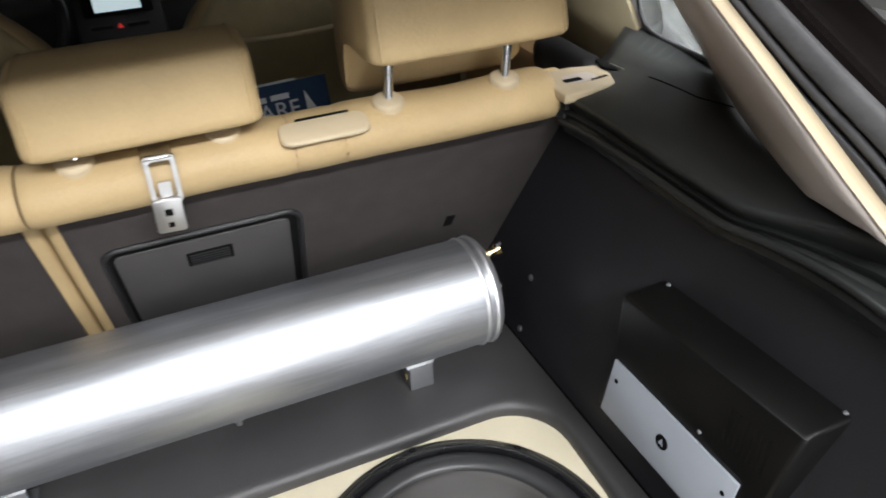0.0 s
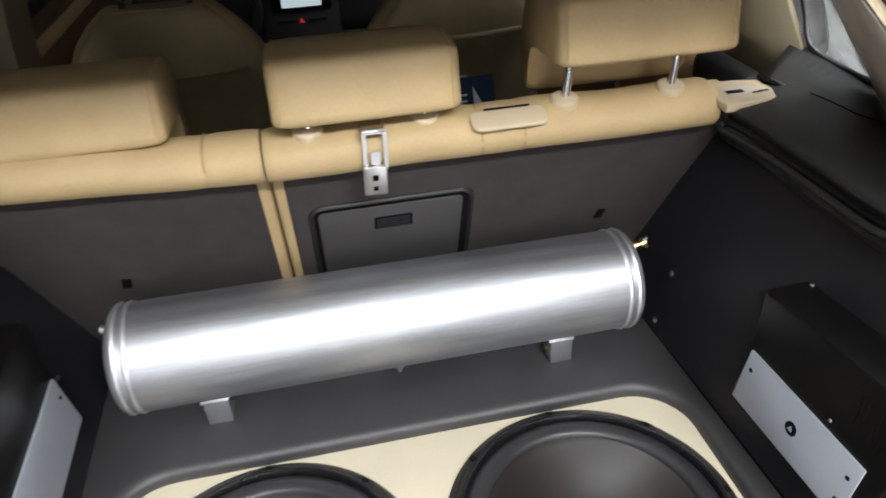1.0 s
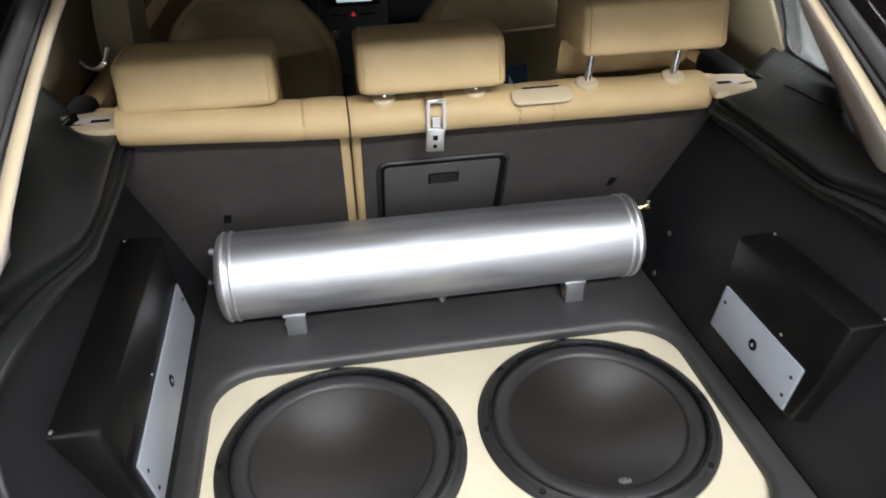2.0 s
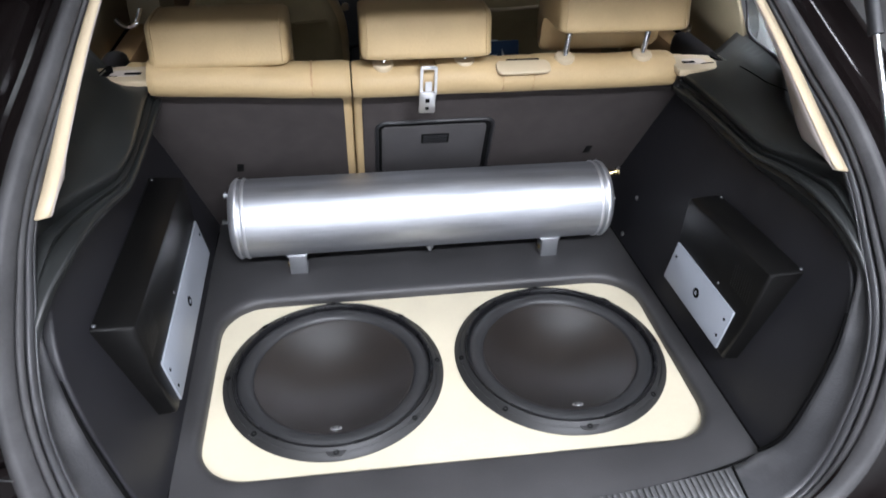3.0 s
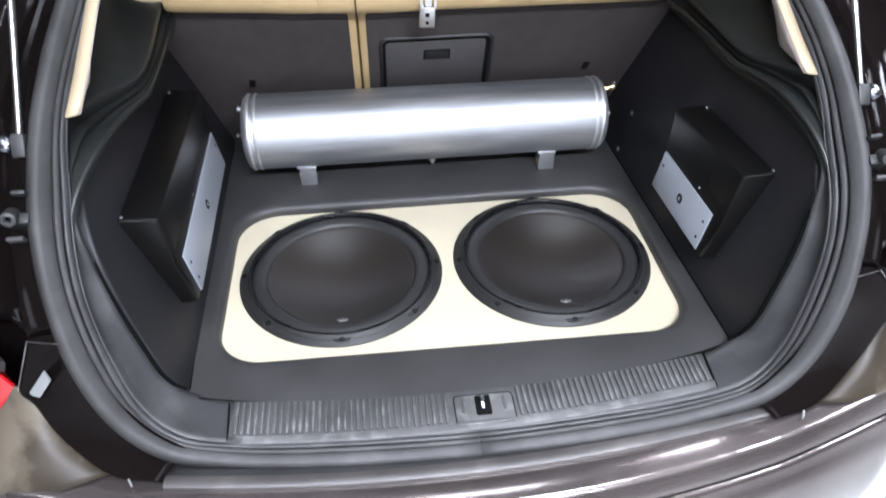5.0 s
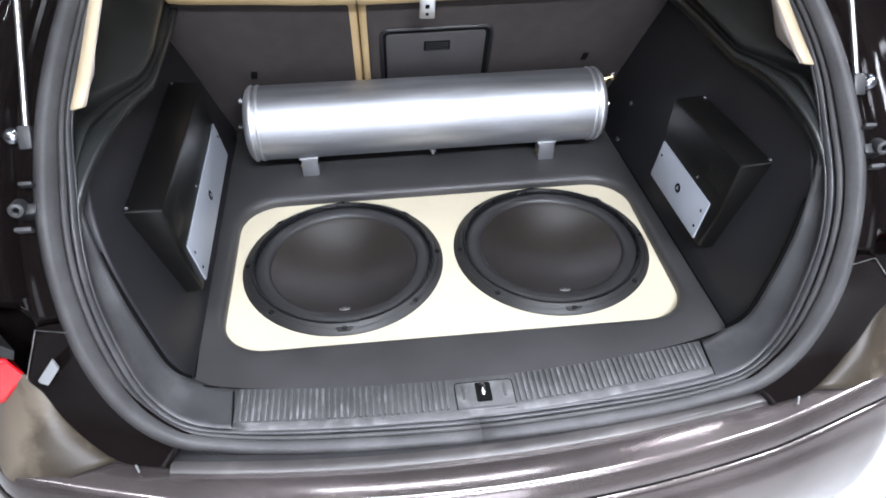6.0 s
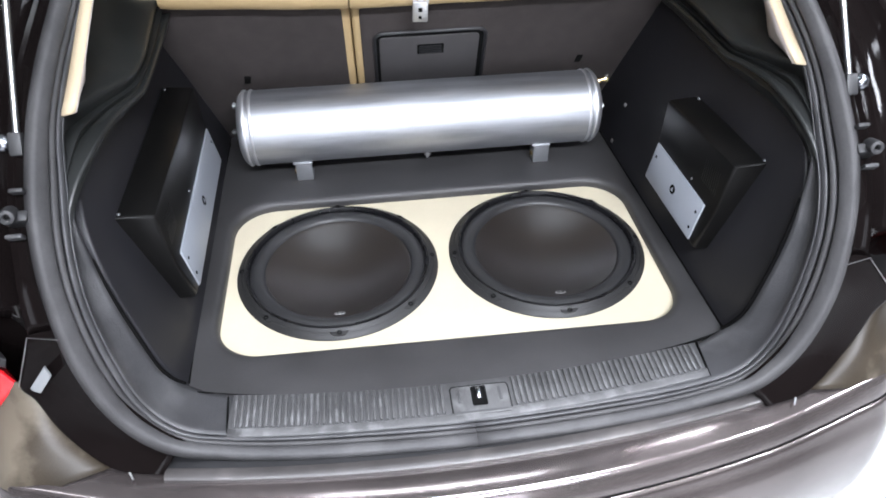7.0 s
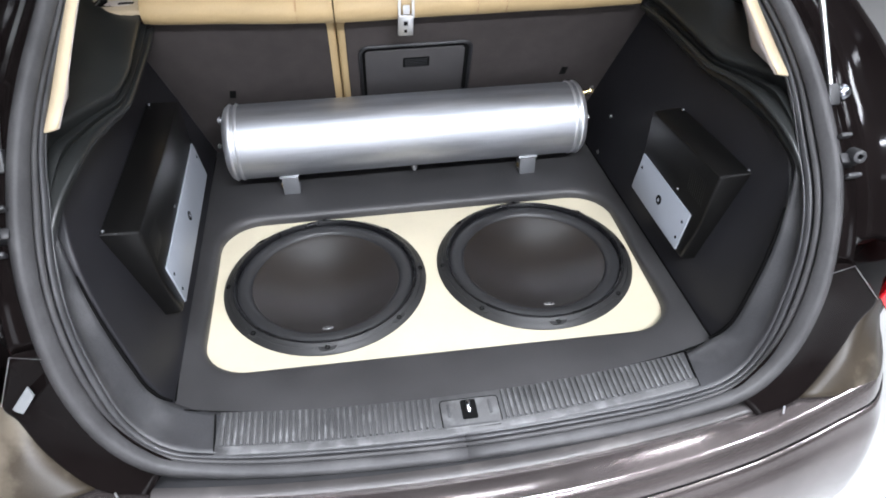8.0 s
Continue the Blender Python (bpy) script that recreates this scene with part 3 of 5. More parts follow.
def backrest(x0, x1, seams, name_label, rise=0.0):
    t = thing("rear_bench", ((x0 + x1) / 2, 0.5, FLOOR), name_label, "car seat")
    h = (1.024 - 0.62) * math.hypot(1, LEAN)
    # leather-edged core, the felt panel lying on it
    c0, c1 = (-0.57 if x0 < -0.3 else x0), (0.57 if x1 > 0.3 else x1)
    core = prism(rounded(c0, -h, c1, 0.0, 0.02, 5), 0.085, on_back(0, 1.024, -0.088), 0.008, 3)
    part("seat_core", core, LEATHER, t, "beige leather edging")
    part("felt_panel", prism(rounded(c0 + (0.002 if x0 < -0.3 else 0.016), -h + 0.002, c1 - (0.016 if x1 < 0 else 0.002), -0.001, 0.016, 6), 0.005, on_back(0, 1.024, -0.004), 0.002, 2), FELT, t, "dark felt seat back covering")
    cuts = [x0] + seams + [x1]
    for a, c in zip(cuts[:-1], cuts[1:]):
        rows = []
        spread = [0, 0.0035, 0.008, 0.014] + [0.014 + (c - a - 0.028) * i / 10 for i in range(1, 10)] + [c - a - 0.014, c - a - 0.008, c - a - 0.0035, c - a]
        for d in spread:
            k = d / (c - a)
            x = a + (c - a) * k
            e = min(k, 1 - k) * (c - a)
            outer_end = (a == x0 and k < 0.5) or (c == x1 and k > 0.5)
            pinch = 0.0 if e > 0.012 else (0.012 - e)
            end = 0.45 if outer_end else 0.38
            sag = 0.0022 * math.sin(9 * x + 1) + 0.0015 * math.sin(31 * x)
            rows.append([Vector((x, 0.39 + (y - 0.39) * (1 - pinch * end * 8), 1.03 + (z - 1.03) * (1 - pinch * end * 8) + (sag if z > 1.05 else sag * 0.3))) for y, z in BOLSTER])
        part("top_bolster", loft(rows, closed=True, caps=True), LEATHER, t, "beige leather top bolster", sharp=60)
    for x in seams:
        line = [Vector((x, 0.39 + (y - 0.39) * 0.955, 1.03 + (z - 1.03) * 0.955)) for y, z in BOLSTER[1:10]]
        part("stitched_seam", tube(line, 0.0017, 6), LEATHER_TAN, t, "darker stitched seam")
    for ob in t.children:
        for v in ob.data.vertices:
            if v.co.z > 0.95:
                v.co.z += rise * abs(v.co.x + 0.13) * min(1, (v.co.z - 0.95) / 0.07)
    return t


left_back = backrest(-0.505, -0.1435, [-0.215], "narrow split rear seat back, beige leather and dark felt", 0.055)
right_back = backrest(-0.1405, 0.497, [0.148, 0.208], "wide split rear seat back, beige leather and dark felt")
# load-through hatch
hatch = part("hatch_frame", prism(rounded(-0.094, -0.205, 0.146, -0.004, 0.014, 5), 0.0016, on_back(0, 0.952, 0.0008), 0.0006), DARK_HOLE, right_back, "dark groove round the load-through hatch")
bead = [on_back(0, 0.952, 0.0016) @ Vector((u, v, 0)) for u, v in rounded(-0.0965, -0.208, 0.1485, -0.0005, 0.020, 7)]
part("hatch_bead", tube(bead + bead[:1], 0.0042, 8, False), RUBBER, hatch, "rounded black rubber bead")
part("hatch_panel", prism(rounded(-0.086, -0.2, 0.134, -0.012, 0.010, 5), 0.0024, on_back(0, 0.952, 0.0022), 0.001), HATCH_GREY, hatch)
part("hatch_grip", prism(rounded(-0.003, -0.066, 0.056, -0.037, 0.002, 2), 0.001, on_back(0, 0.952, 0.0046), 0.0004), DARK_HOLE, hatch, "recessed black grip")
for k in range(5):
    part("grip_rib", prism(rounded(0.001, -0.063 + 0.005 * k, 0.052, -0.061 + 0.005 * k, 0.0005, 1), 0.0012, on_back(0, 0.952, 0.0054)), RUBBER, hatch)
for x, t in ((0.378, right_back), (-0.388, left_back)):
    part("anchor_slot", prism([(-0.008, -0.012), (0.006, -0.012), (0.010, 0.010), (-0.004, 0.012)], 0.002, on_back(x, 0.843, 0.0005), 0.0005), DARK_HOLE, t, "small dark anchor slot")
# centre belt cover on the wide backrest
lid = part("belt_cover", prism(rounded(-0.053, -0.0165, 0.053, 0.021, 0.013, 5), 0.0065, pose(0.186, 0.323, 1.0768, 19, 0, 0), 0.003, 3), BEIGE_PLASTIC, right_back, "raised beige belt outlet cover")
part("belt_slot", prism(rounded(-0.03, 0.022, 0.035, 0.026, 0.0015, 2), 0.004, pose(0.186, 0.322, 1.078, 19, 0, 0), 0.001), DARK_HOLE, lid)


def lock_strap():
    """Bent metal catch hanging over the bolster."""
    t = thing("seat_catch", (0.0, 0.30, 1.0), "bent chrome catch strap hanging over the beige bolster", "catch")
    m = Matrix.Translation((0.0, 0.306, 1.044)) @ pose(0, 0, 0, 90, 0, 0) @ pose(0, 0, 0, -3, 0, -2)
    outer, inner = rounded(-0.0155, -0.004, 0.0165, 0.052, 0.004, 3), rounded(-0.0105, 0.003, 0.0115, 0.046, 0.003, 3)
    rows = [[m @ Vector((u, v, w)) for u, v in o] for o, w in ((inner, 0), (outer, 0), (outer, 0.003), (inner, 0.003))]
    part("loop", loft(rows + rows[:1], closed=True), STEEL, t)
    part("hook", block((0.0005, 0.322, 1.0955), (0.031, 0.034, 0.003), 0.001, (8, 0, 0)), CHROME, t)
    part("inner_tongue", prism(rounded(-0.006, 0.004, 0.007, 0.022, 0.002, 2), 0.003, m), STEEL, t)
    q = Matrix.Translation((-0.0025, 0.3035, 1.022)) @ pose(0, 0, 0, 90, 0, 0) @ pose(0, 0, 0, 4, 0, -3)
    plate = part("plate", prism(rounded(-0.0155, -0.016, 0.0155, 0.026, 0.003, 3), 0.004, q, 0.001), STEEL, t)
    for v, r in ((0.010, 0.0042), (-0.006, 0.0032)):
        part("plate_hole", prism(rounded(-r, v - r, r, v + r, 0.001, 2), 0.0006, q @ pose(0, 0, 0.0041)), DARK_HOLE, plate)
    return t


lock_strap()


def headrest(xc, width, dy, dz, posts, name_label):
    """L-shaped headrest: a thick pad that also hangs down in front of the seat back."""
    t = thing("headrest", (xc, 0.36 + dy, 1.092), name_label, "headrest", "rear headrests")
    sec = [(0.306, 1.1105), (0.302, 1.116), (0.3035, 1.124), (0.310, 1.150), (0.3135, 1.174), (0.3165, 1.1825), (0.322, 1.1875), (0.330, 1.1898), (0.341, 1.1907), (0.375, 1.1912), (0.41, 1.1905), (0.445, 1.183), (0.463, 1.166), (0.473, 1.135), (0.476, 1.08), (0.468, 1.04),
           (0.452, 1.030), (0.440, 1.040), (0.437, 1.075), (0.426, 1.099), (0.404, 1.106), (0.36, 1.1065), (0.325, 1.1075)]
    cy, cz = 0.39, 1.14
    rows = []
    for e, sc in ((0.0, 0.70), (0.004, 0.85), (0.011, 0.945), (0.022, 0.985), (0.04, 1.0), (width / 2, 1.006), (width - 0.04, 1.0), (width - 0.022, 0.985), (width - 0.011, 0.945), (width - 0.004, 0.85), (width, 0.70)):
        rows.append([Vector((xc - width / 2 + e, cy + (y - cy) * (1 - (1 - sc) * 0.45) + dy, cz + (z - cz) * (1 - (1 - sc) * 0.45) + dz)) for y, z in sec])
    part("cushion", loft(rows, closed=True, caps=True), LEATHER, t, "padded beige leather cushion", sharp=60)
    for side in (-1, 1):
        xs = xc + side * (width / 2 - 0.0105)
        path = [Vector((xs, cy + (y - cy) * 0.985 + dy, cz + (z - cz) * 0.985 + dz)) for y, z in sec[1:12]]
        part("piping", tube(path, 0.0016, 8), LEATHER, t)
    for x, y, z in posts:
        collar = part("post_collar", revolve([(0, 0.0075), (0.0140, 0.0075), (0.0180, 0.0062), (0.0198, 0.0036), (0.0200, 0.001), (0.0192, -0.003), (0.0190, -0.008)], pose(x, y + 0.012, z - 0.002, 10, 0, 0), 28), BEIGE_PLASTIC, t, "round beige collar")
        part("post", rod((x, y + 0.012, z - 0.004), (x + 0.009, y + 0.022 + dy * 0.2, 1.125 + dz), 0.0065), CHROME, collar, "chrome post")
    return t


headrest(-0.001, 0.240, 0.0, 0.0, ((-0.081, 0.334, 1.089), (0.075, 0.338, 1.089)), "beige leather headrest, pushed fully down, middle seat")
headrest(-0.376, 0.246, 0.032, -0.014, ((-0.45, 0.37, 1.095), (-0.30, 0.37, 1.092)), "beige leather headrest, pushed fully down, beside the window")
headrest(0.361, 0.246, -0.026, 0.046, ((0.272, 0.334, 1.089), (0.431, 0.337, 1.088)), "beige leather headrest raised on two chrome posts")


def belt_guide(s):
    t = thing("belt_guide", (s * 0.56, 0.36, 1.05), "beige plastic seat lock surround with a dark slot", "belt guide", "belt guides")
    o = [(0.490, 0.294), (0.575, 0.298), (0.588, 0.304), (0.601, 0.335), (0.602, 0.355), (0.592, 0.368), (0.545, 0.380), (0.490, 0.380)]
    part("cover", prism([(s * x, y) for x, y in o], 0.014, pose(0, 0, 1.060), 0.004, 3), BEIGE_PLASTIC, t)
    part("release_recess", prism([(s * x, y) for x, y in rounded(0.514, 0.322, 0.560, 0.352, 0.010, 4)], 0.001, pose(0, 0, 1.0735)), LILAC_PLASTIC, t)
    part("release_slot", prism([(s * x, y) for x, y in rounded(0.511, 0.328, 0.537, 0.338, 0.002, 2)], 0.001, pose(0, 0, 1.0743)), DARK_HOLE, t)
    part("belt_slot", prism([(s * x, y) for x, y in ((0.546, 0.3210), (0.574, 0.3250), (0.574, 0.3300), (0.546, 0.3260))], 0.001, pose(0, 0, 1.0735)), DARK_HOLE, t)
    for ob in t.children:
        for v in ob.data.vertices:
            if s < 0:
                v.co.x, v.co.y = -0.505 - (-v.co.x - 0.490) * 1.14, v.co.y + 0.050
    shift = 0.042 if s < 0 else 0.0
    part("dark_slot", prism([(s * x, y + shift) for x, y in ((0.580, 0.352), (0.590, 0.380), (0.598, 0.378), (0.614, 0.284), (0.586, 0.276), (0.592, 0.325))], 0.010, pose(0, 0, 1.0675)), DARK_HOLE, t, "black belt opening")
    part("slot_edge", rod((s * 0.594, 0.352 + shift, 1.0785), (s * 0.601, 0.290 + shift, 1.0785), 0.0012, 6), STEEL, t, "thin bright edge")
    return t


for s in (-1, 1):
    belt_guide(s)

# ---- trim of the tailgate opening ----
RING = [(0, -0.4535, 0.650), (0.25, -0.4435, 0.651), (0.395, -0.4270, 0.660), (0.468, -0.419, 0.690), (0.518, -0.405, 0.755), (0.548, -0.383, 0.845), (0.561, -0.345, 0.94), (0.565, -0.300, 1.010),
        (0.566, -0.240, 1.065), (0.561, -0.180, 1.115), (0.551, -0.115, 1.163), (0.541, -0.023, 1.210), (0.524, 0.09, 1.275), (0.498, 0.22, 1.355)]
INNER = [(0, -0.4175, 0.656), (0.25, -0.4070, 0.656), (0.385, -0.3935, 0.658), (0.455, -0.3800, 0.671), (0.500, -0.362, 0.72), (0.519, -0.347, 0.80), (0.530, -0.326, 0.89), (0.535, -0.289, 0.96),
         (0.540, -0.225, 1.02), (0.543, -0.165, 1.075), (0.535, -0.100, 1.126), (0.524, -0.005, 1.177), (0.506, 0.10, 1.245), (0.480, 0.23, 1.33)]
EDGE = [(0, -0.3400, 0.652), (0.25, -0.3285, 0.652), (0.39, -0.3110, 0.652), (0.452, -0.288, 0.655), (0.478, -0.303, 0.71), (0.493, -0.303, 0.78), (0.511, -0.292, 0.865), (0.526, -0.270, 0.925),
        (0.540, -0.236, 0.985), (0.546, -0.178, 1.045), (0.541, -0.132, 1.095)]


def along_ring(i):
    """The direction of the seal at its i-th place; straight across at the middle of the sill."""
    if i == 0:
        return Vector((1, 0, 0))
    return (ring[min(i + 1, COUNT - 1)] - ring[i - 1]).normalized()


def sweep(points_at, s, name, mat, parent, label="", solid=0.003, sharp=60):
    rows = [[Vector((s * q.x, q.y, q.z)) for q in points_at(i)] for i in range(COUNT)]
    return part(name, loft(rows), mat, parent, label, sharp=sharp, solid=solid)


ring, inner, trim_edge = (by_points([(-q[1][0], *q[1][1:])] + q)[6:] for q in (RING, INNER, EDGE))
COUNT = len(ring)
surround = thing("tailgate_surround", (0, -0.4, 0.6), "worn grained black plastic and grey rubber round the tailgate opening", "car trim", kind="structure")


def seal_profile(i):
    """Across the rubber seal, from the paintwork inwards: fat outer bead, groove, thin bead, groove."""
    a, c = ring[i], inner[i]
    t = along_ring(i)
    across = (c - a).normalized()
    out = t.cross(across).normalized()
    if out.z - out.y < 0:
        out = -out
    w = (c - a).length
    pts = [(0.0, -0.014), (0.0, -0.002), (0.0022, 0.0022), (0.008, 0.0040), (0.018, 0.0050), (0.0285, 0.0052), (0.0318, 0.0036), (0.0330, -0.0050), (0.0360, -0.0054), (0.0372, 0.0004), (0.0402, 0.0026),
           (0.0465, 0.0028), (0.0496, 0.0012), (0.0508, -0.0046), (0.0540, -0.0050)]
    k = w / 0.068
    return [a + across * d * k + out * h for d, h in pts]


def lip_profile(i):
    a, c = ring[i], inner[i]
    t = along_ring(i)
    across = (c - a).normalized()
    out = t.cross(across).normalized()
    if out.z - out.y < 0:
        out = -out
    w = (c - a).length
    k = w / 0.068
    return [a + across * d * k + out * h for d, h in ((0.0538, -0.0048), (0.0555, 0.0002), (0.058, 0.0013), (0.062, 0.0013), (0.065, 0.0008), (0.068, 0.0))]


for s in (-1, 1):
    sweep(seal_profile, s, "rubber_seal", SEAL, surround, "grey rubber door seal, scuffed")
    sweep(lip_profile, s, "inner_lip", TRIM, surround, "ridged inner lip")
    rows = []
    for a, c in zip(inner, trim_edge):
        row = []
        for k in range(9):
            f = k / 8
            p = a.lerp(c, f)
            g = math.sin(math.pi * f)
            side = 1 if a.z > 0.70 else max(0.0, (a.z - 0.656) / 0.044)
            row.append(Vector((s * (p.x + 0.010 * g * side), p.y, p.z - 0.002 * g)))
        rows.append(row)
    gap = [Vector((s * (q.x + 0.0015), q.y + 0.0042, q.z + 0.001)) for q in trim_edge if 0.66 < q.z < 0.93]
    part("seam_gap", tube(gap, [0.0032 + 0.0022 * math.sin(math.pi * k / (len(gap) - 1)) for k in range(len(gap))], 8), DARK_HOLE, surround, "dark gap beside the side panel")
    part("lower_trim", loft(rows), TRIM, surround, "grained black plastic corner trim", sharp=60, solid=0.003)

joint = [Vector((x, sill_back(x) + 0.0022 + 0.013 * (abs(x) / 0.466) ** 6, 0.6520)) for x in [-0.455 + 0.910 * i / 40 for i in range(41)]]
part("floor_joint", tube(joint, 0.0026, 6), DARK_HOLE, surround, "dark joint line along the boot floor")

# ribbed sill plate
sill = thing("sill_plate", (0, -0.35, 0.655), "grey-black ribbed plastic sill plate, scuffed", "sill plate")
xs = [-0.382 + 0.782 * i / 30 for i in range(31)]
part("base", prism([(x - 0.002, sill_front(x)) for x in xs] + [(x + 0.003, sill_back(x) + 0.001) for x in xs[::-1]], 0.004, pose(0, 0, 0.6555), 0.001), SILL_SHADE, sill)
for k in range(78):
    x = -0.372 + k * 0.0099
    if -0.038 < x < 0.066:
        continue
    y0, y1 = sill_front(x) + 0.0175, sill_back(x) - 0.0015
    part("rib", block((x, (y0 + y1) / 2, 0.6602), (0.0050, y1 - y0, 0.0070), 0.0020), SILL, sill)
part("front_edge", loft([[Vector((x, sill_front(x) + d, z)) for d, z in ((0.0165, 0.6592), (0.0150, 0.6606), (0.0030, 0.6604), (0.0008, 0.6590))] for x in xs]), SILL, sill, "smooth front border", solid=0.002)
for x, turn in ((-0.3850, 4), (0.4030, -5)):
    part("end_gap", block((x, (sill_front(x) + sill_back(x)) / 2, 0.6585), (0.0022, 0.076, 0.004), 0, (0, 0, turn)), DARK_HOLE, sill, "dark joint line")
catch = thing("tailgate_striker", (0.012, -0.36, 0.658), "grey plastic striker cover with a bright steel lock bar", "striker")
part("cover_gap", prism(rounded(-0.0320, -0.4060, 0.0645, -0.3480, 0.007, 4), 0.0050, pose(0, 0, 0.6555)), DARK_HOLE, catch, "dark gap round the cover")
part("cover", prism(rounded(-0.0305, -0.4045, 0.0630, -0.3495, 0.006, 4), 0.0058, pose(0, 0, 0.6555), 0.0015, 3), SILL, catch)
part("front_border", prism(rounded(-0.026, -0.4025, 0.058, -0.3990, 0.0015, 2), 0.0012, pose(0, 0, 0.6606)), SILL_SHADE, catch)
part("opening", prism(rounded(0.002, -0.390, 0.027, -0.352, 0.003, 3), 0.0012, pose(0, 0, 0.6606)), DARK_HOLE, catch)
part("lock_bar", tube(spline([(0.014, -0.374, 0.659), (0.014, -0.372, 0.6635), (0.014, -0.367, 0.665), (0.014, -0.361, 0.665), (0.014, -0.358, 0.660)], 14), 0.0045, 10), CHROME, catch, "bright steel bar")
for x in (-0.018, 0.049):
    part("cover_clip", block((x, -0.370, 0.6620), (0.005, 0.026, 0.002), 0.0008), SILL_SHADE, catch)


# ---- side ledges, pillars and glass ----
# the crease lines of a ledge, seat end first: (x, y, z); the car's two sides differ a little
LIP_RIGHT = [(0.497, 0.322, 1.028), (0.505, 0.25, 1.030), (0.509, 0.15, 1.030), (0.508, 0.06, 1.031), (0.507, 0.015, 1.033), (0.512, -0.03, 1.040), (0.517, -0.09, 1.045), (0.519, -0.15, 1.043), (0.525, -0.21, 1.028), (0.537, -0.25, 0.995), (0.546, -0.275, 0.945), (0.541, -0.290, 0.885)]
LIP_LEFT = [(0.4995, 0.372, 1.029), (0.498, 0.345, 1.030), (0.490, 0.243, 1.030), (0.4855, 0.141, 1.030), (0.4833, 0.071, 1.030), (0.4835, 0.028, 1.031), (0.496, -0.018, 1.035), (0.505, -0.079, 1.040), (0.509, -0.15, 1.043), (0.523, -0.21, 1.027), (0.537, -0.25, 0.995), (0.546, -0.275, 0.945), (0.541, -0.290, 0.885)]
UPPER_RIGHT = [(0.505, 0.322, 1.060), (0.508, 0.25, 1.060), (0.508, 0.15, 1.059), (0.506, 0.06, 1.060), (0.506, 0.0, 1.062), (0.518, -0.035, 1.066), (0.531, -0.075, 1.074), (0.541, -0.115, 1.081), (0.546, -0.148, 1.086), (0.553, -0.205, 1.046), (0.557, -0.245, 0.998), (0.557, -0.275, 0.945), (0.549, -0.29, 0.885)]
UPPER_LEFT = [(0.5145, 0.368, 1.060), (0.503, 0.25, 1.060), (0.4935, 0.16, 1.060), (0.488, 0.10, 1.060), (0.490, 0.045, 1.060), (0.495, 0.02, 1.062), (0.508, -0.015, 1.066), (0.521, -0.05, 1.073), (0.533, -0.09, 1.080), (0.546, -0.148, 1.086), (0.553, -0.205, 1.046), (0.557, -0.245, 0.998), (0.557, -0.275, 0.945), (0.549, -0.29, 0.885)]
OUTER = [(0.668, 0.42, 1.108), (0.668, 0.32, 1.104), (0.666, 0.23, 1.098), (0.645, 0.13, 1.083), (0.61, 0.03, 1.087), (0.575, -0.07, 1.092), (0.558, -0.145, 1.092), (0.561, -0.20, 1.05), (0.563, -0.245, 1.0), (0.561, -0.275, 0.945), (0.552, -0.292, 0.885)]
UNDER = [(0.545, 0.322, 0.985), (0.537, 0.25, 0.990), (0.532, 0.15, 0.992), (0.531, 0.06, 0.996), (0.530, -0.03, 1.003), (0.531, -0.10, 1.008), (0.537, -0.16, 1.004), (0.543, -0.21, 0.985), (0.547, -0.25, 0.952), (0.549, -0.275, 0.915), (0.540, -0.29, 0.865)]


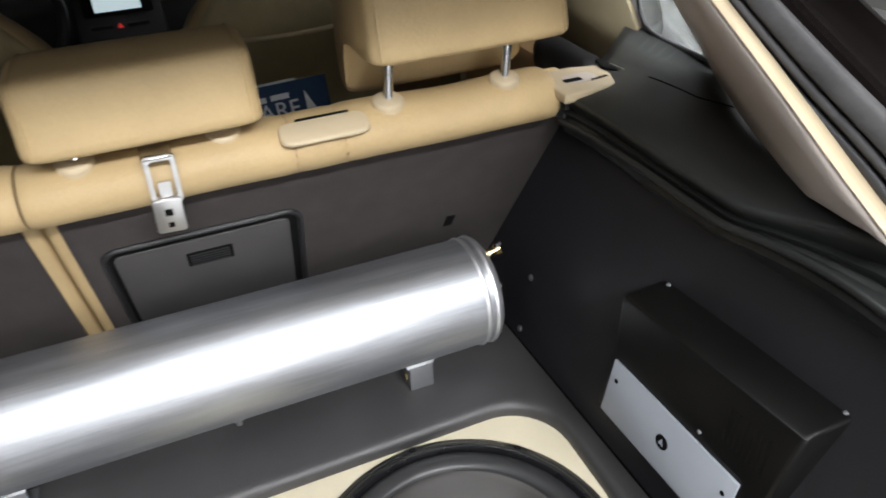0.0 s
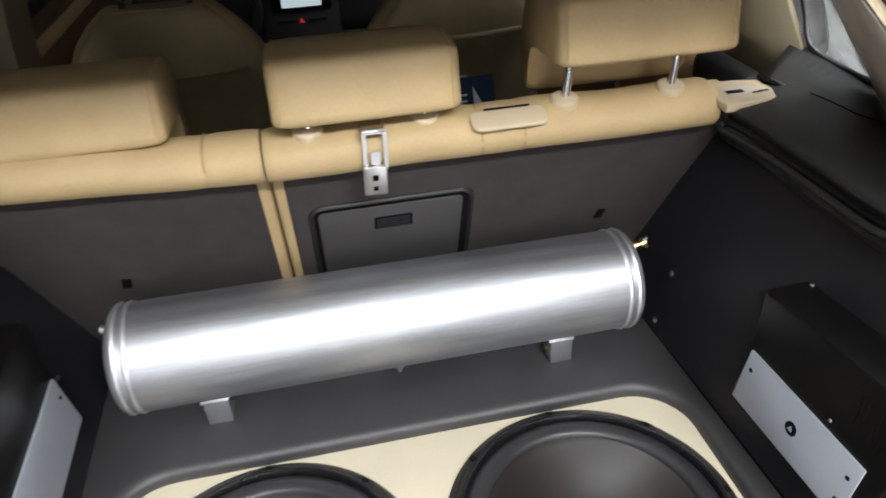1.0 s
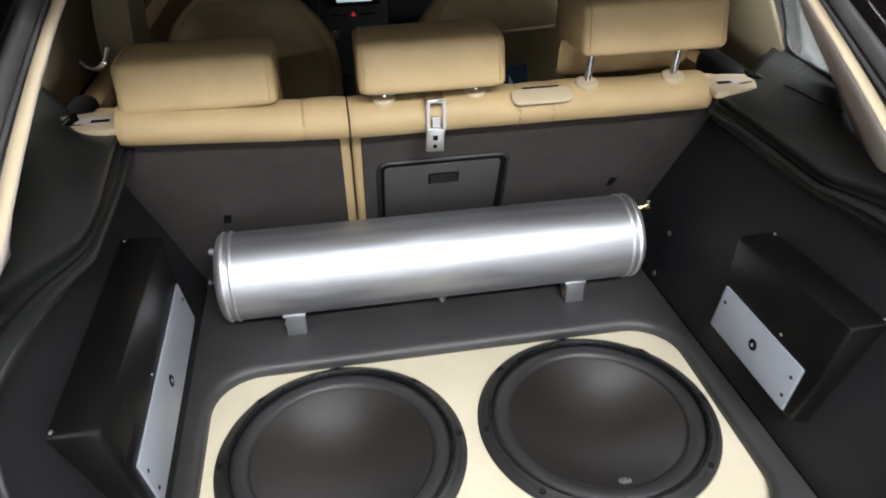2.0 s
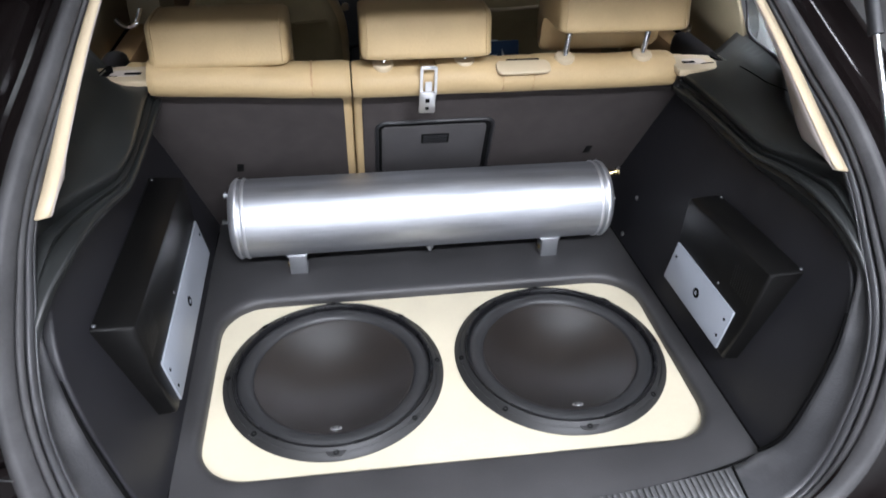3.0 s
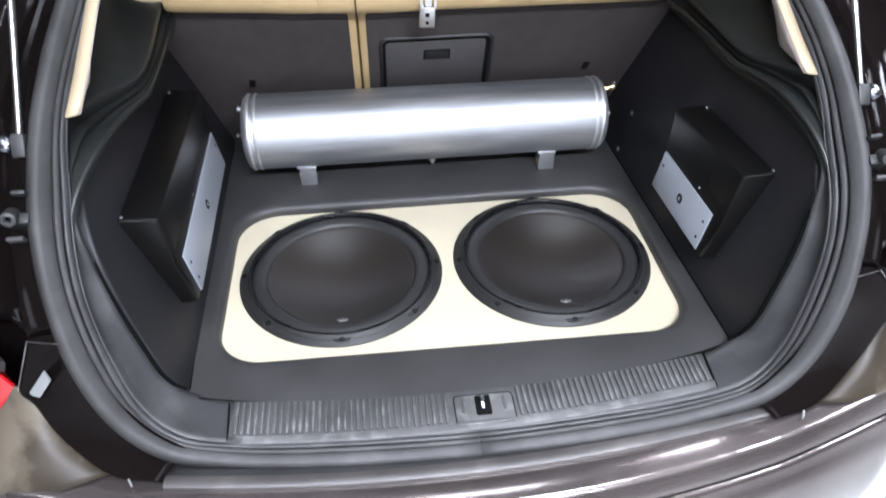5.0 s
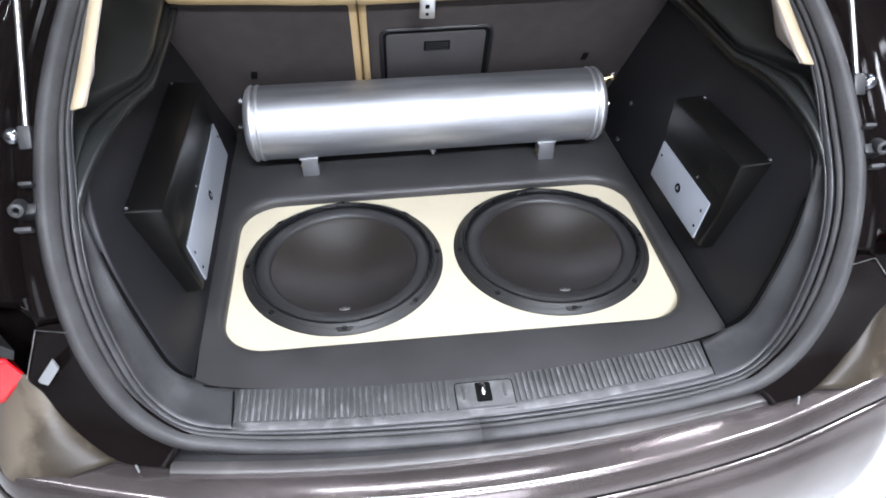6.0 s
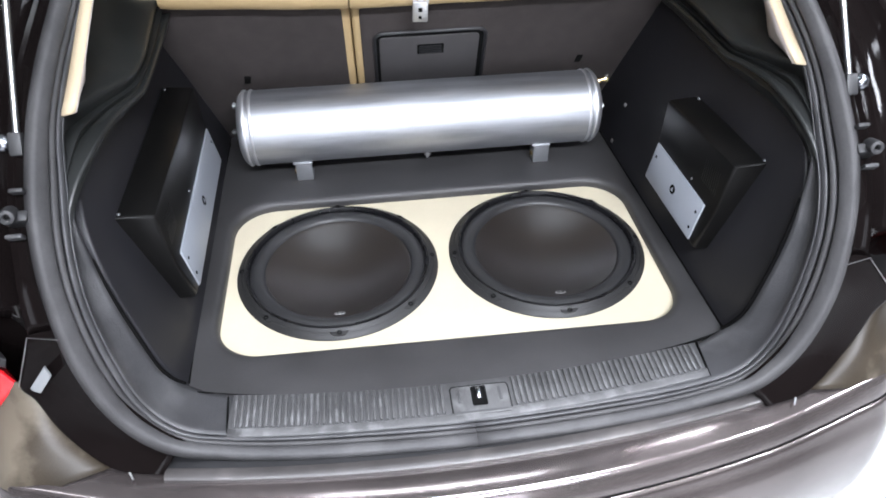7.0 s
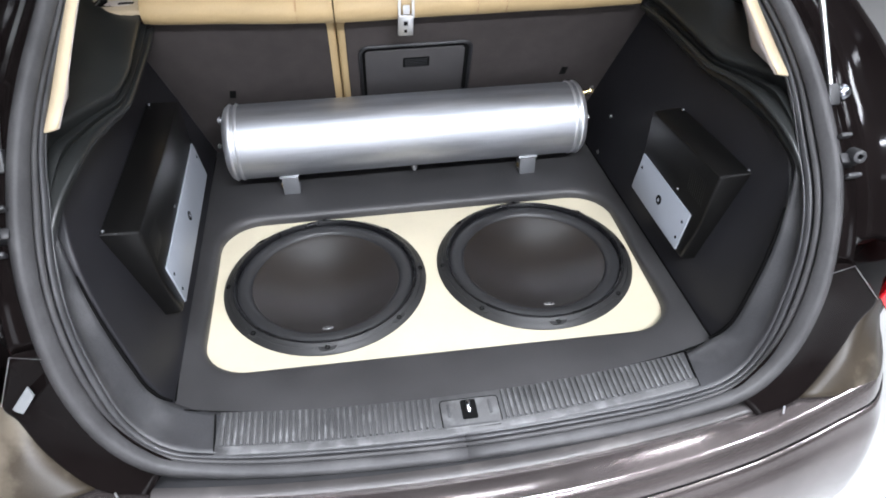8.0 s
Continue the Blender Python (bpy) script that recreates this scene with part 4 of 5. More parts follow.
def ledge(s):
    n = 44
    far = 0.05 if s < 0 else 0.0
    lip, upper = (spline(q, n) for q in ((LIP_LEFT, UPPER_LEFT) if s < 0 else (LIP_RIGHT, UPPER_RIGHT)))
    outer, under = (spline([(x, y + far * max(0, y - 0.15) / 0.15, z) for x, y, z in q], n) for q in (OUTER, UNDER))
    rows = []
    for i in range(n):
        u, l, p, o = under[i], lip[i], upper[i], outer[i]
        d = (p - l).length
        sag = min(1, max(0, (p.y - far - 0.22) / 0.07)) * (1.0 if s > 0 else 2.0)
        v = Vector((0.35 * d, 0, -0.22 * d))
        row = [u, u.lerp(l, 0.75) + Vector((0, 0, -0.008)), l + Vector((0.009, 0, -0.009)), l + Vector((0.0015, 0, -0.0065)), l + Vector((-0.0015, 0, -0.002)), l + Vector((-0.0005, 0, 0.002)), l + Vector((0.003, 0, 0.0035))]
        row += [l.lerp(p, 0.16) + v * 0.75, l.lerp(p, 0.30) + v * 0.85, l.lerp(p, 0.38) + v * 0.45, l.lerp(p, 0.44) + v * 0.35, l.lerp(p, 0.51) + v * 0.55, l.lerp(p, 0.62) + v * 1.0, l.lerp(p, 0.82) + v * 0.6]
        row += [p + Vector((-0.001, 0, -0.001)), p + Vector((0.0, 0, 0.0025)), p + Vector((0.0045, 0, 0.0048)), p.lerp(o, 0.3) + Vector((0, 0, 0.0035 - 0.2 * sag * (o.z - p.z))), p.lerp(o, 0.65) + Vector((0, 0, 0.0015 - 0.25 * sag * (o.z - p.z))), o]
        rows.append([Vector((s * q.x, q.y, q.z)) for q in row])
    ob = part("side_ledge", loft(rows), LEDGE, sharp=60, solid=0.003)
    tagged(ob, "grained black plastic ledge along the boot side, curving down to the sill", "side ledge", kind="structure")
    part("end_face", prism([(s * x, z) for x, z in ((0.506, 1.022), (0.505, 1.030), (0.513, 1.059), (0.58, 1.064), (0.60, 0.96), (0.545, 0.975))], 0.02, pose(0, 0.340 + far, 0, 90, 0, 0), 0.002), TRIM, ob)
    groove = [Vector((s * x, y + far, z)) for x, y, z in spline([(0.598, 0.271, 1.0856), (0.6013, 0.2495, 1.0862), (0.6061, 0.2163, 1.0856), (0.6089, 0.1928, 1.0847), (0.6177, 0.1728, 1.0840), (0.6289, 0.1516, 1.0829)], 18)]
    part("deck_joint", tube(groove, 0.0011, 6), DARK_HOLE, ob, "dark joint line")


def pillar(s):
    """Tailgate pillar lining: a bright rear edge and a broad inner face reaching to the quarter glass."""
    back = spline([(0.543, -0.152, 1.092), (0.534, -0.092, 1.131), (0.523, -0.003, 1.190), (0.510, 0.082, 1.246), (0.49, 0.168, 1.305), (0.46, 0.258, 1.362)], 16)
    edge_ = [q + Vector((-0.019 + 0.007 * i / 15, 0.004, 0.001)) for i, q in enumerate(back)]
    glass = spline([(0.545, -0.135, 1.091), (0.541, -0.05, 1.089), (0.575, 0.03, 1.087), (0.622, 0.13, 1.086), (0.664, 0.238, 1.104), (0.648, 0.262, 1.150), (0.634, 0.290, 1.178), (0.60, 0.42, 1.34)], 16)
    rows = [[Vector((s * q.x, q.y, q.z)) for q in (c, a + Vector((0.003, -0.002, 0.001)), a, a + Vector((0.003, 0.004, 0)), a.lerp(g, 0.3), a.lerp(g, 0.7), g)] for a, c, g in zip(edge_, back, glass)]
    t = thing("pillar_trim", (s * 0.54, -0.1, 1.09), "beige plastic pillar lining beside the tailgate opening", "pillar trim", "pillar linings", "structure")
    part("inner_face", loft([r[3:] for r in rows]), LILAC_PLASTIC, t, "pale matt inner face", sharp=50, solid=0.004)
    part("rear_edge", loft([r[:4] for r in rows]), BEIGE_PLASTIC, t, "bright beige rear edge", sharp=50, solid=0.004)
    g = [(0.667, 0.233, 1.102), (0.669, 0.374, 1.109), (0.666, 0.415, 1.17), (0.64, 0.52, 1.36), (0.60, 0.37, 1.36), (0.640, 0.275, 1.17)]
    win = thing("quarter_window", (s * 0.66, 0.3, 1.1), "small rear quarter window with a black rubber edge", "window", kind="structure")
    b = bmesh.new()
    b.faces.new([b.verts.new((s * x, y, z)) for x, y, z in g])
    pane = part("pane", b, GLASS, win, solid=0.004)
    pane.visible_shadow = False
    part("window_rubber", tube([Vector((s * x, y, z)) for x, y, z in spline(g[:4], 24)], 0.0045, 8), RUBBER, win, "black rubber edge")


for s in (-1, 1):
    ledge(s)
    pillar(s)

# ---- bodywork round the opening ----
car = thing("car", (0, 0, 0), "dark brown metallic hatchback with its tailgate open", "car")
SIDE = [(0.606, -0.352, 0.872), (0.607, -0.335, 0.91), (0.606, -0.310, 0.955), (0.606, -0.268, 1.01), (0.606, -0.21, 1.06), (0.603, -0.145, 1.115), (0.594, -0.06, 1.165), (0.578, 0.04, 1.22), (0.56, 0.14, 1.28), (0.53, 0.26, 1.36)]
FLANK = [(0.730, -0.31, 0.863), (0.727, -0.295, 0.91), (0.722, -0.28, 0.955), (0.715, -0.24, 1.01), (0.705, -0.185, 1.06), (0.695, -0.12, 1.115), (0.675, -0.035, 1.165), (0.655, 0.065, 1.22), (0.63, 0.16, 1.28), (0.59, 0.28, 1.36)]
POCKET_IN = [(0.440, -0.428, 0.672), (0.480, -0.416, 0.700), (0.515, -0.404, 0.750), (0.536, -0.392, 0.800), (0.547, -0.382, 0.840), (0.553, -0.366, 0.880)]
POCKET_OUT = [(0.474, -0.440, 0.643), (0.545, -0.428, 0.656), (0.606, -0.394, 0.705), (0.632, -0.372, 0.760), (0.648, -0.356, 0.805), (0.607, -0.352, 0.872)]
SKIN_OUT = [(0.545, -0.452, 0.630), (0.640, -0.416, 0.642), (0.710, -0.362, 0.656), (0.752, -0.312, 0.690), (0.766, -0.275, 0.72), (0.77, -0.24, 0.74)]


def bumper_y(x, back):
    """How far back the bumper reaches at x, bowed across the car and wrapping round its corners."""
    return back + 0.020 * x + 0.22 * x * x + 8 * max(0, abs(x) - 0.68) ** 2


def bumper():
    prof = [(-0.400, 0.622), (-0.470, 0.636), (-0.488, 0.639), (-0.505, 0.6385), (-0.522, 0.6355), (-0.5285, 0.6335), (-0.5325, 0.6300), (-0.5365, 0.6235), (-0.5430, 0.6120), (-0.5465, 0.6045), (-0.5475, 0.6000), (-0.5505, 0.5992), (-0.5535, 0.5982),
            (-0.5560, 0.5955), (-0.5585, 0.5895), (-0.566, 0.5760), (-0.5735, 0.5650), (-0.5775, 0.5560), (-0.5805, 0.5450), (-0.586, 0.520), (-0.590, 0.48), (-0.588, 0.42), (-0.57, 0.32), (-0.50, 0.24)]
    xs = [-0.80 + 1.6 * i / 96 for i in range(97)]
    rows = []
    for x in xs:
        lift = min(0.02, 0.12 * max(0, abs(x) - 0.47))
        rows.append([Vector((x, bumper_y(x, back), z + (lift if z > 0.62 else lift * max(0, (z - 0.5) / 0.12)))) for back, z in prof])
    part("bumper", loft(rows), BUMPER_PAINT, car, "glossy brown painted bumper, paint lightened for its reflections", sharp=40, solid=0.003)
    part("bumper_seam", tube([Vector((x, bumper_y(x, -0.5482), 0.6002 + min(0.02, 0.12 * max(0, abs(x) - 0.47)) * 0.83)) for x in xs[3:-3]], 0.0013, 6), DARK_HOLE, car, "thin dark seam along the bumper")
    lip = []
    for i in range(61):
        x = -0.470 + 0.942 * i / 60
        y1 = -0.4790 + 0.0204 * x + 0.170 * x * x
        y0 = y1 + 0.021
        lip.append([Vector((x, y0, 0.636)), Vector((x, y0, 0.6445)), Vector((x, y1 + 0.014, 0.6475)), Vector((x, y1 + 0.003, 0.6470)), Vector((x, y1, 0.6450)), Vector((x, y1 - 0.001, 0.634))])
    gap = [[Vector((q[0].x, q[0].y - 0.004, 0.6425)), Vector((q[0].x, q[0].y + 0.026, 0.6425)), Vector((q[0].x, q[0].y + 0.026, 0.636)), Vector((q[0].x, q[0].y - 0.004, 0.636))] for q in lip]
    part("step_gap", loft(gap, closed=True, caps=True), RUBBER, car, "dark gap behind the loading edge")
    part("bumper_step", loft(lip, caps=True), PAINT_DUSTY, car, "dusty plastic loading edge", sharp=40)


def jamb(s):
    n = 60
    side, flank = spline(SIDE, n), spline(FLANK, n)
    start = [p for p in spline(RING, 300) if p.z > 0.678]
    rows = []
    for i in range(n):
        p, f = side[i], flank[i]
        a = min(start, key=lambda q: (q.z - p.z) ** 2 + 0.3 * (q.y - p.y) ** 2)
        run = 1 if p.z < 1.05 else 0.12
        row = [a + Vector((-0.004, 0.012, 0)), a + Vector((0.006, 0.016, 0)), a.lerp(p, 0.5) + Vector((0, 0.016, 0)), p + Vector((-0.006, 0.006, 0)), p, p.lerp(f, 0.08) + Vector((0, 0.012, 0)), p.lerp(f, 0.30) + Vector((0, 0.030, 0)), p.lerp(f, 0.62) + Vector((0, 0.030, 0)),
               p.lerp(f, 0.86) + Vector((0, 0.004, 0)), f + Vector((0, -0.018, 0)), f + Vector((0.010, -0.012, 0)), f + Vector((0.022, 0.05 * run, 0)), f + Vector((0.03, 0.25 * run, 0)), f + Vector((0.032, 0.7 * run, 0))]
        rows.append([Vector((s * q.x, q.y, q.z)) for q in row])
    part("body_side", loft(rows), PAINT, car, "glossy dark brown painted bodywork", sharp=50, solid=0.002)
    # painted pocket beside the lamp, down to the bumper
    outline = POCKET_OUT[:4] + [(0.650, -0.358, 0.783)] + POCKET_OUT[5:]
    if s > 0:
        outline = POCKET_OUT[:2] + [(0.615, -0.390, 0.702), (0.651, -0.368, 0.757), (0.674, -0.357, 0.797)] + POCKET_OUT[5:]
    rows = []
    for a, c in zip(by_points(POCKET_IN, 5), by_points(outline, 5)):
        a = a + Vector((0.003, 0.010, 0))
        rows.append([Vector((s * q.x, q.y, q.z)) for q in (a + Vector((-0.01, 0.01, 0)), a, a.lerp(c, 0.35) + Vector((0, 0.004, 0)), a.lerp(c, 0.7) + Vector((0, 0.003, 0)), a.lerp(c, 0.97), c)])
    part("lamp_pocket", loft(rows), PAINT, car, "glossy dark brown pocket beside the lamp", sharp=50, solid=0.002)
    rows = []
    skin = [(x, (bumper_y(s * x, -0.528) if i < 3 else y), z) for i, (x, y, z) in enumerate(SKIN_OUT[:5])]
    for a, c in zip(by_points(outline[1:5], 6), by_points(skin[1:], 6)):
        rows.append([Vector((s * q.x, q.y, q.z)) for q in (a + Vector((0, 0.004, -0.002)), a.lerp(c, 0.25) + Vector((0.004, -0.003, 0.006)), a.lerp(c, 0.6) + Vector((0.006, -0.005, 0.008)), c + Vector((0.002, -0.002, -0.002)), c + Vector((0.004, -0.004, -0.040)))])
    part("corner_skin", loft(rows), CORNER_PAINT, car, "glossy brown corner of the bumper, reflections painted as beige blotches", sharp=50, solid=0.002)
    # Steel sliver drawn as the glint where pocket and bumper meet.
    part("joint_clip", tube([Vector((s * 0.519, -0.437, 0.655)), Vector((s * 0.513, -0.447, 0.650))], 0.0016, 8), STEEL, car, "steel sliver added as the highlight on the panel joint")
    part("pocket_seam", tube([Vector((s * 0.560, -0.372, 0.879)), Vector((s * 0.606, -0.3575, 0.874)), Vector((s * outline[4][0], outline[4][1] - 0.003, outline[4][2]))], 0.0007, 6), STEEL, car, "bright panel edge")


for s in (-1, 1):
    jamb(s)
    # tail lamp, outboard of the opening
    lens = [(0.672, 0.760), (0.688, 0.738), (0.722, 0.700), (0.80, 0.69), (0.80, 0.802), (0.70, 0.802), (0.683, 0.792)]
    # Black cap added over the lens; it blocks red reflections on the bodywork.
    rim = [(0.676, 0.793), (0.697, 0.806), (0.80, 0.806), (0.80, 0.836), (0.692, 0.836), (0.668, 0.812)]
    lamp = None
    for name, o, bevel, mat, note in (("tail_lamp", lens, 0.010, RED_LENS, "red tail lamp lens"), ("lamp_rim", rim, 0.004, RUBBER, "black cap added to keep the lens's red off the bodywork")):
        b = prism(o, 0.055, pose(0, -0.275, 0, 90, 0, 0), bevel, 3)
        bmesh.ops.scale(b, vec=(s, 1, 1), verts=b.verts)
        bmesh.ops.translate(b, vec=(0.013, -0.020, 0.025) if s > 0 else (0.016, -0.020, 0.015), verts=b.verts)
        for v in b.verts:  # the lens curves round the wing
            v.co.x += s * 0.9 * (v.co.y + 0.35)
        lamp = part(name, b, mat, lamp or car, note)
    # stop buffer, strut bracket and ball on the jamb
    a, c = Vector((s * 0.592, -0.290, 1.028)), Vector((s * 0.50, -0.75, 1.20))
    buffer = part("rubber_buffer", revolve([(0.0036, 0.000), (0.0036, 0.007), (0.0055, 0.0085), (0.0090, 0.0075), (0.0102, 0.005), (0.0102, -0.016)], along(a, c), 24), GREY_PLASTIC, car, "grey rubber stop buffer")
    part("buffer_hole", revolve([(0, 0.002), (0.0038, 0.002)], along(a, c), 16), DARK_HOLE, buffer)
    part("buffer_bracket", block((s * 0.588, -0.276, 1.012), (0.034, 0.016, 0.030), 0.004, (35, 0, 0)), RUBBER, car)
    part("bracket_plate", block((s * 0.582, -0.262, 1.046), (0.018, 0.006, 0.014), 0.002, (35, 0, 0)), GREY_PLASTIC, car, "small grey plate")
    part("bracket_plate", block((s * 0.592, -0.296, 0.998), (0.022, 0.006, 0.014), 0.002, (35, 0, 0)), TRIM, car)
    strut = thing("gas_strut", (s * 0.592, -0.18, 1.08), "slim silver gas strut holding the open tailgate", "gas strut", "gas struts")
    a, c = Vector((s * 0.593, -0.186, 1.083)), Vector((s * 0.575, 0.02, 1.37))
    part("rod", rod(a, a.lerp(c, 0.62), 0.0043), STEEL, strut, "bright steel rod")
    part("cylinder", rod(a.lerp(c, 0.60), c, 0.010), RUBBER, strut, "black cylinder")
    sock = part("socket", block(a + Vector((0, -0.006, -0.008)), (0.018, 0.018, 0.032), 0.003, (-35, 0, 0)), GREY_PLASTIC, strut, "grey plastic ball socket")
    q = along(a + Vector((s * 0.018, -0.004, -0.006)), a + Vector((s * 0.05, -0.10, 0.03)))
    part("ball_stud", revolve([(0.0135 * math.sin(math.pi * k / 16), 0.0125 * math.cos(math.pi * k / 16)) for k in range(13)], q, 20), STUD, sock, "dark polished domed stud")
    part("stud_neck", rod(a + Vector((0, -0.006, -0.008)), a + Vector((s * 0.022, -0.004, -0.008)), 0.005), STEEL, sock)
    part("spring_clip", tube(spline([a + Vector((s * 0.002, -0.02, -0.030)), a + Vector((-s * 0.004, -0.042, -0.046)), a + Vector((-s * 0.008, -0.054, -0.052)), a + Vector((-s * 0.016, -0.058, -0.056))], 10), 0.0016, 6), STEEL, strut, "thin bright wire clip")
bumper()
# sticker beside the left lamp
b = loft([[Vector((x, -0.392 + 0.33 * (-x - 0.54) - lift, z)) for x, z in ((-0.635, 0.779), (-0.628, 0.764), (-0.589, 0.8165), (-0.592, 0.835))] for lift in (0.0, 0.004)], closed=True, caps=True)
part("sticker", b, LABEL_GREY, car, "pale grey paper sticker")
# tailgate, swung up, and roof
part("roof", loft([[Vector((x, y, 1.46 - 0.05 * (x / 0.6) ** 2 + z)) for x in (-0.60, -0.55, -0.3, 0, 0.3, 0.55, 0.60)] for y, z in ((0.22, -0.01), (0.6, 0.03), (1.2, 0.05), (1.7, 0.02))]), PAINT, car, solid=0.02)


def gate_point(u, v, off=0.0):
    """On the swung-up tailgate: u across, v from hinge (0) to handle edge (1)."""
    y = 0.25 - 0.87 * v
    return Vector((u, y, 1.49 + 0.379 * v + 0.05 * math.sin(math.pi * v) - 0.04 * (u / 0.6) ** 2 + off))


WIDE, EDGES = (-0.63, -0.53, -0.27, 0.0, 0.27, 0.53, 0.63), (0.0, 0.11, 0.3, 0.5, 0.62, 0.8, 1.0)
b = bmesh.new()
grid = [[b.verts.new(gate_point(u, v)) for u in WIDE] for v in EDGES]
for j in range(len(EDGES) - 1):
    for i in range(len(WIDE) - 1):
        if not (1 <= i <= 4 and 1 <= j <= 3):
            b.faces.new((grid[j][i], grid[j][i + 1], grid[j + 1][i + 1], grid[j + 1][i]))
gate = part("tailgate", b, PAINT, car, "swung-up tailgate", solid=0.03)
# Unseen flanges hung from the tailgate to block light on the raised headrest.
for s in (-1, 1):
    part("gate_flange", loft([[gate_point(s * u, v, d) for u, d in ((0.50, -0.02), (0.515, -0.095), (0.615, -0.095), (0.63, -0.005))] for v in (0.1, 0.3, 0.5, 0.7, 0.9, 1.0)], closed=True, caps=True), PAINT, gate, "unseen side flange, added to shade the raised headrest")
glass = part("rear_window", loft([[gate_point(u, v, -0.012) for u in WIDE[1:6]] for v in EDGES[1:5]]), TINTED, gate, "dark tinted rear window glass")
for s in (-1, 1):
    part("rear_quarter", block((s * 0.745, -0.215, 0.73), (0.19, 0.06, 0.30), 0.02), PAINT, car)
    part("upper_body", block((s * 0.70, 1.05, 0.78), (0.06, 1.35, 0.62), 0.02), PAINT, car)
    part("roof_rail", tube(spline([(s * 0.54, 0.25, 1.44), (s * 0.57, 0.8, 1.46), (s * 0.57, 1.4, 1.42), (s * 0.6, 1.95, 1.18)], 20), 0.04, 10), PAINT, car)

# plain outer shell, on four wheels
part("bonnet", loft([[Vector((x, y, z - 0.05 * (x / 0.7) ** 2)) for x in (-0.74, -0.6, -0.3, 0, 0.3, 0.6, 0.74)] for y, z in ((2.27, 0.96), (2.6, 0.91), (3.0, 0.83), (3.25, 0.72), (3.32, 0.55))]), PAINT, car, solid=0.01)
part("front_bumper", block((0, 3.24, 0.42), (1.46, 0.24, 0.36), 0.06, segments=3), PAINT, car)
for s in (-1, 1):
    part("side_door", block((s * 0.735, 1.42, 0.66), (0.05, 1.64, 0.78), 0.02), PAINT, car)
    part("front_wing", block((s * 0.72, 2.78, 0.71), (0.08, 1.06, 0.36), 0.03), PAINT, car)
    part("rear_wing", block((s * 0.735, 0.24, 0.83), (0.05, 0.70, 0.42), 0.02), PAINT, car)
    for y in (0.26, 2.74):
        m = pose(s * 0.67, y, 0.31, 0, s * 90, 0)
        tyre = part("wheel", revolve([(0.20, -0.09), (0.285, -0.095), (0.305, -0.08), (0.31, 0.0), (0.305, 0.08), (0.285, 0.095), (0.20, 0.09)], m, 40), RUBBER, car, "black rubber tyre")
        part("rim", revolve([(0.205, -0.085), (0.205, 0.075), (0.19, 0.08), (0.17, 0.06), (0.06, 0.07), (0.05, 0.085), (0.0, 0.085)], m, 40), STEEL, tyre, "grey metal rim")

# ---- passenger cabin ----
tagged(part("headliner", loft([[Vector((x, y, 1.44 - 0.04 * (x / 0.6) ** 2 + z)) for x in (-0.58, -0.3, 0, 0.3, 0.58)] for y, z in ((0.24, -0.01), (0.6, 0.02), (1.2, 0.03), (1.7, 0.0))]), HEADLINER, solid=0.01),
       "dark grey cloth headliner over the cabin", "headliner", kind="structure")
tagged(part("cabin_floor", block((0, 1.1, 0.36), (1.32, 1.7, 0.04), 0.01), DASH), "dark carpeted car floor", "floor", kind="structure")
cush = thing("rear_bench", (0, 0.75, 0.4), "beige leather rear bench cushion", "car seat")
part("bench_cushion", block((0, 0.72, 0.56), (1.16, 0.50, 0.20), 0.05, (6, 0, 0), 4), LEATHER, cush)


def front_seat(x, label):
    t = thing("front_seat", (x, 1.25, 0.38), label, "car seat", "front seats")
    w = 0.225
    rows = []
    for k in range(17):
        f = k / 16
        z = 0.55 + 0.543 * f
        half = w * (1.0 if f < 0.55 else 1 - 0.50 * ((f - 0.55) / 0.45) ** 3.0)
        y = 1.05 + 0.10 * (1 - f)
        y0 = y + (0.03 * (max(0, f - 0.85) / 0.15) ** 2)
        d = 0.13 - 0.05 * f
        rows.append([Vector((x + half * u, y0 + v * d, z)) for u, v in ((-1, 0.35), (-0.93, 0.12), (-0.80, 0.02), (-0.4, -0.02), (0.4, -0.02), (0.80, 0.02), (0.93, 0.12), (1, 0.35), (1.02, 0.7), (0.9, 1.0), (0.6, 0.8), (-0.6, 0.8), (-0.9, 1.0), (-1.02, 0.7))])
    part("seat_back", loft(rows, closed=True, caps=True), LEATHER, t, "beige leather seat back", sharp=60)
    shell = []
    for r in rows[1:]:
        shell.append([q + Vector((0, -0.006, 0)) for q in r[1:7]])
    part("back_cover", loft(shell), SEAT_CLOTH, t, "olive grey back cover", sharp=60, solid=0.004)
    part("pocket_edge", tube(spline([(x - 0.17, 1.062, 0.982 if x > 0 else 0.955), (x, 1.055, 0.976 if x > 0 else 0.949), (x + 0.17, 1.062, 0.982 if x > 0 else 0.955)], 12), 0.005, 8), BEIGE_PLASTIC if x > 0 else SEAT_CLOTH, t, "map pocket hem")
    part("seat_cushion", block((x, 1.36, 0.50), (0.48, 0.50, 0.16), 0.05, (5, 0, 0), 4), LEATHER, t)
    hr = part("headrest_pad", block((x, 1.13, 1.22), (0.26, 0.10, 0.17), 0.035, (-8, 0, 0), 4), LEATHER, t)
    for k in (-0.07, 0.07):
        part("headrest_post", rod((x + k, 1.11, 1.06), (x + k, 1.12, 1.18), 0.006), RUBBER, hr)
    return t


front_seat(-0.365, "beige leather front seat with an olive grey back cover")
front_seat(0.285, "beige leather front seat with a pale map pocket hem")


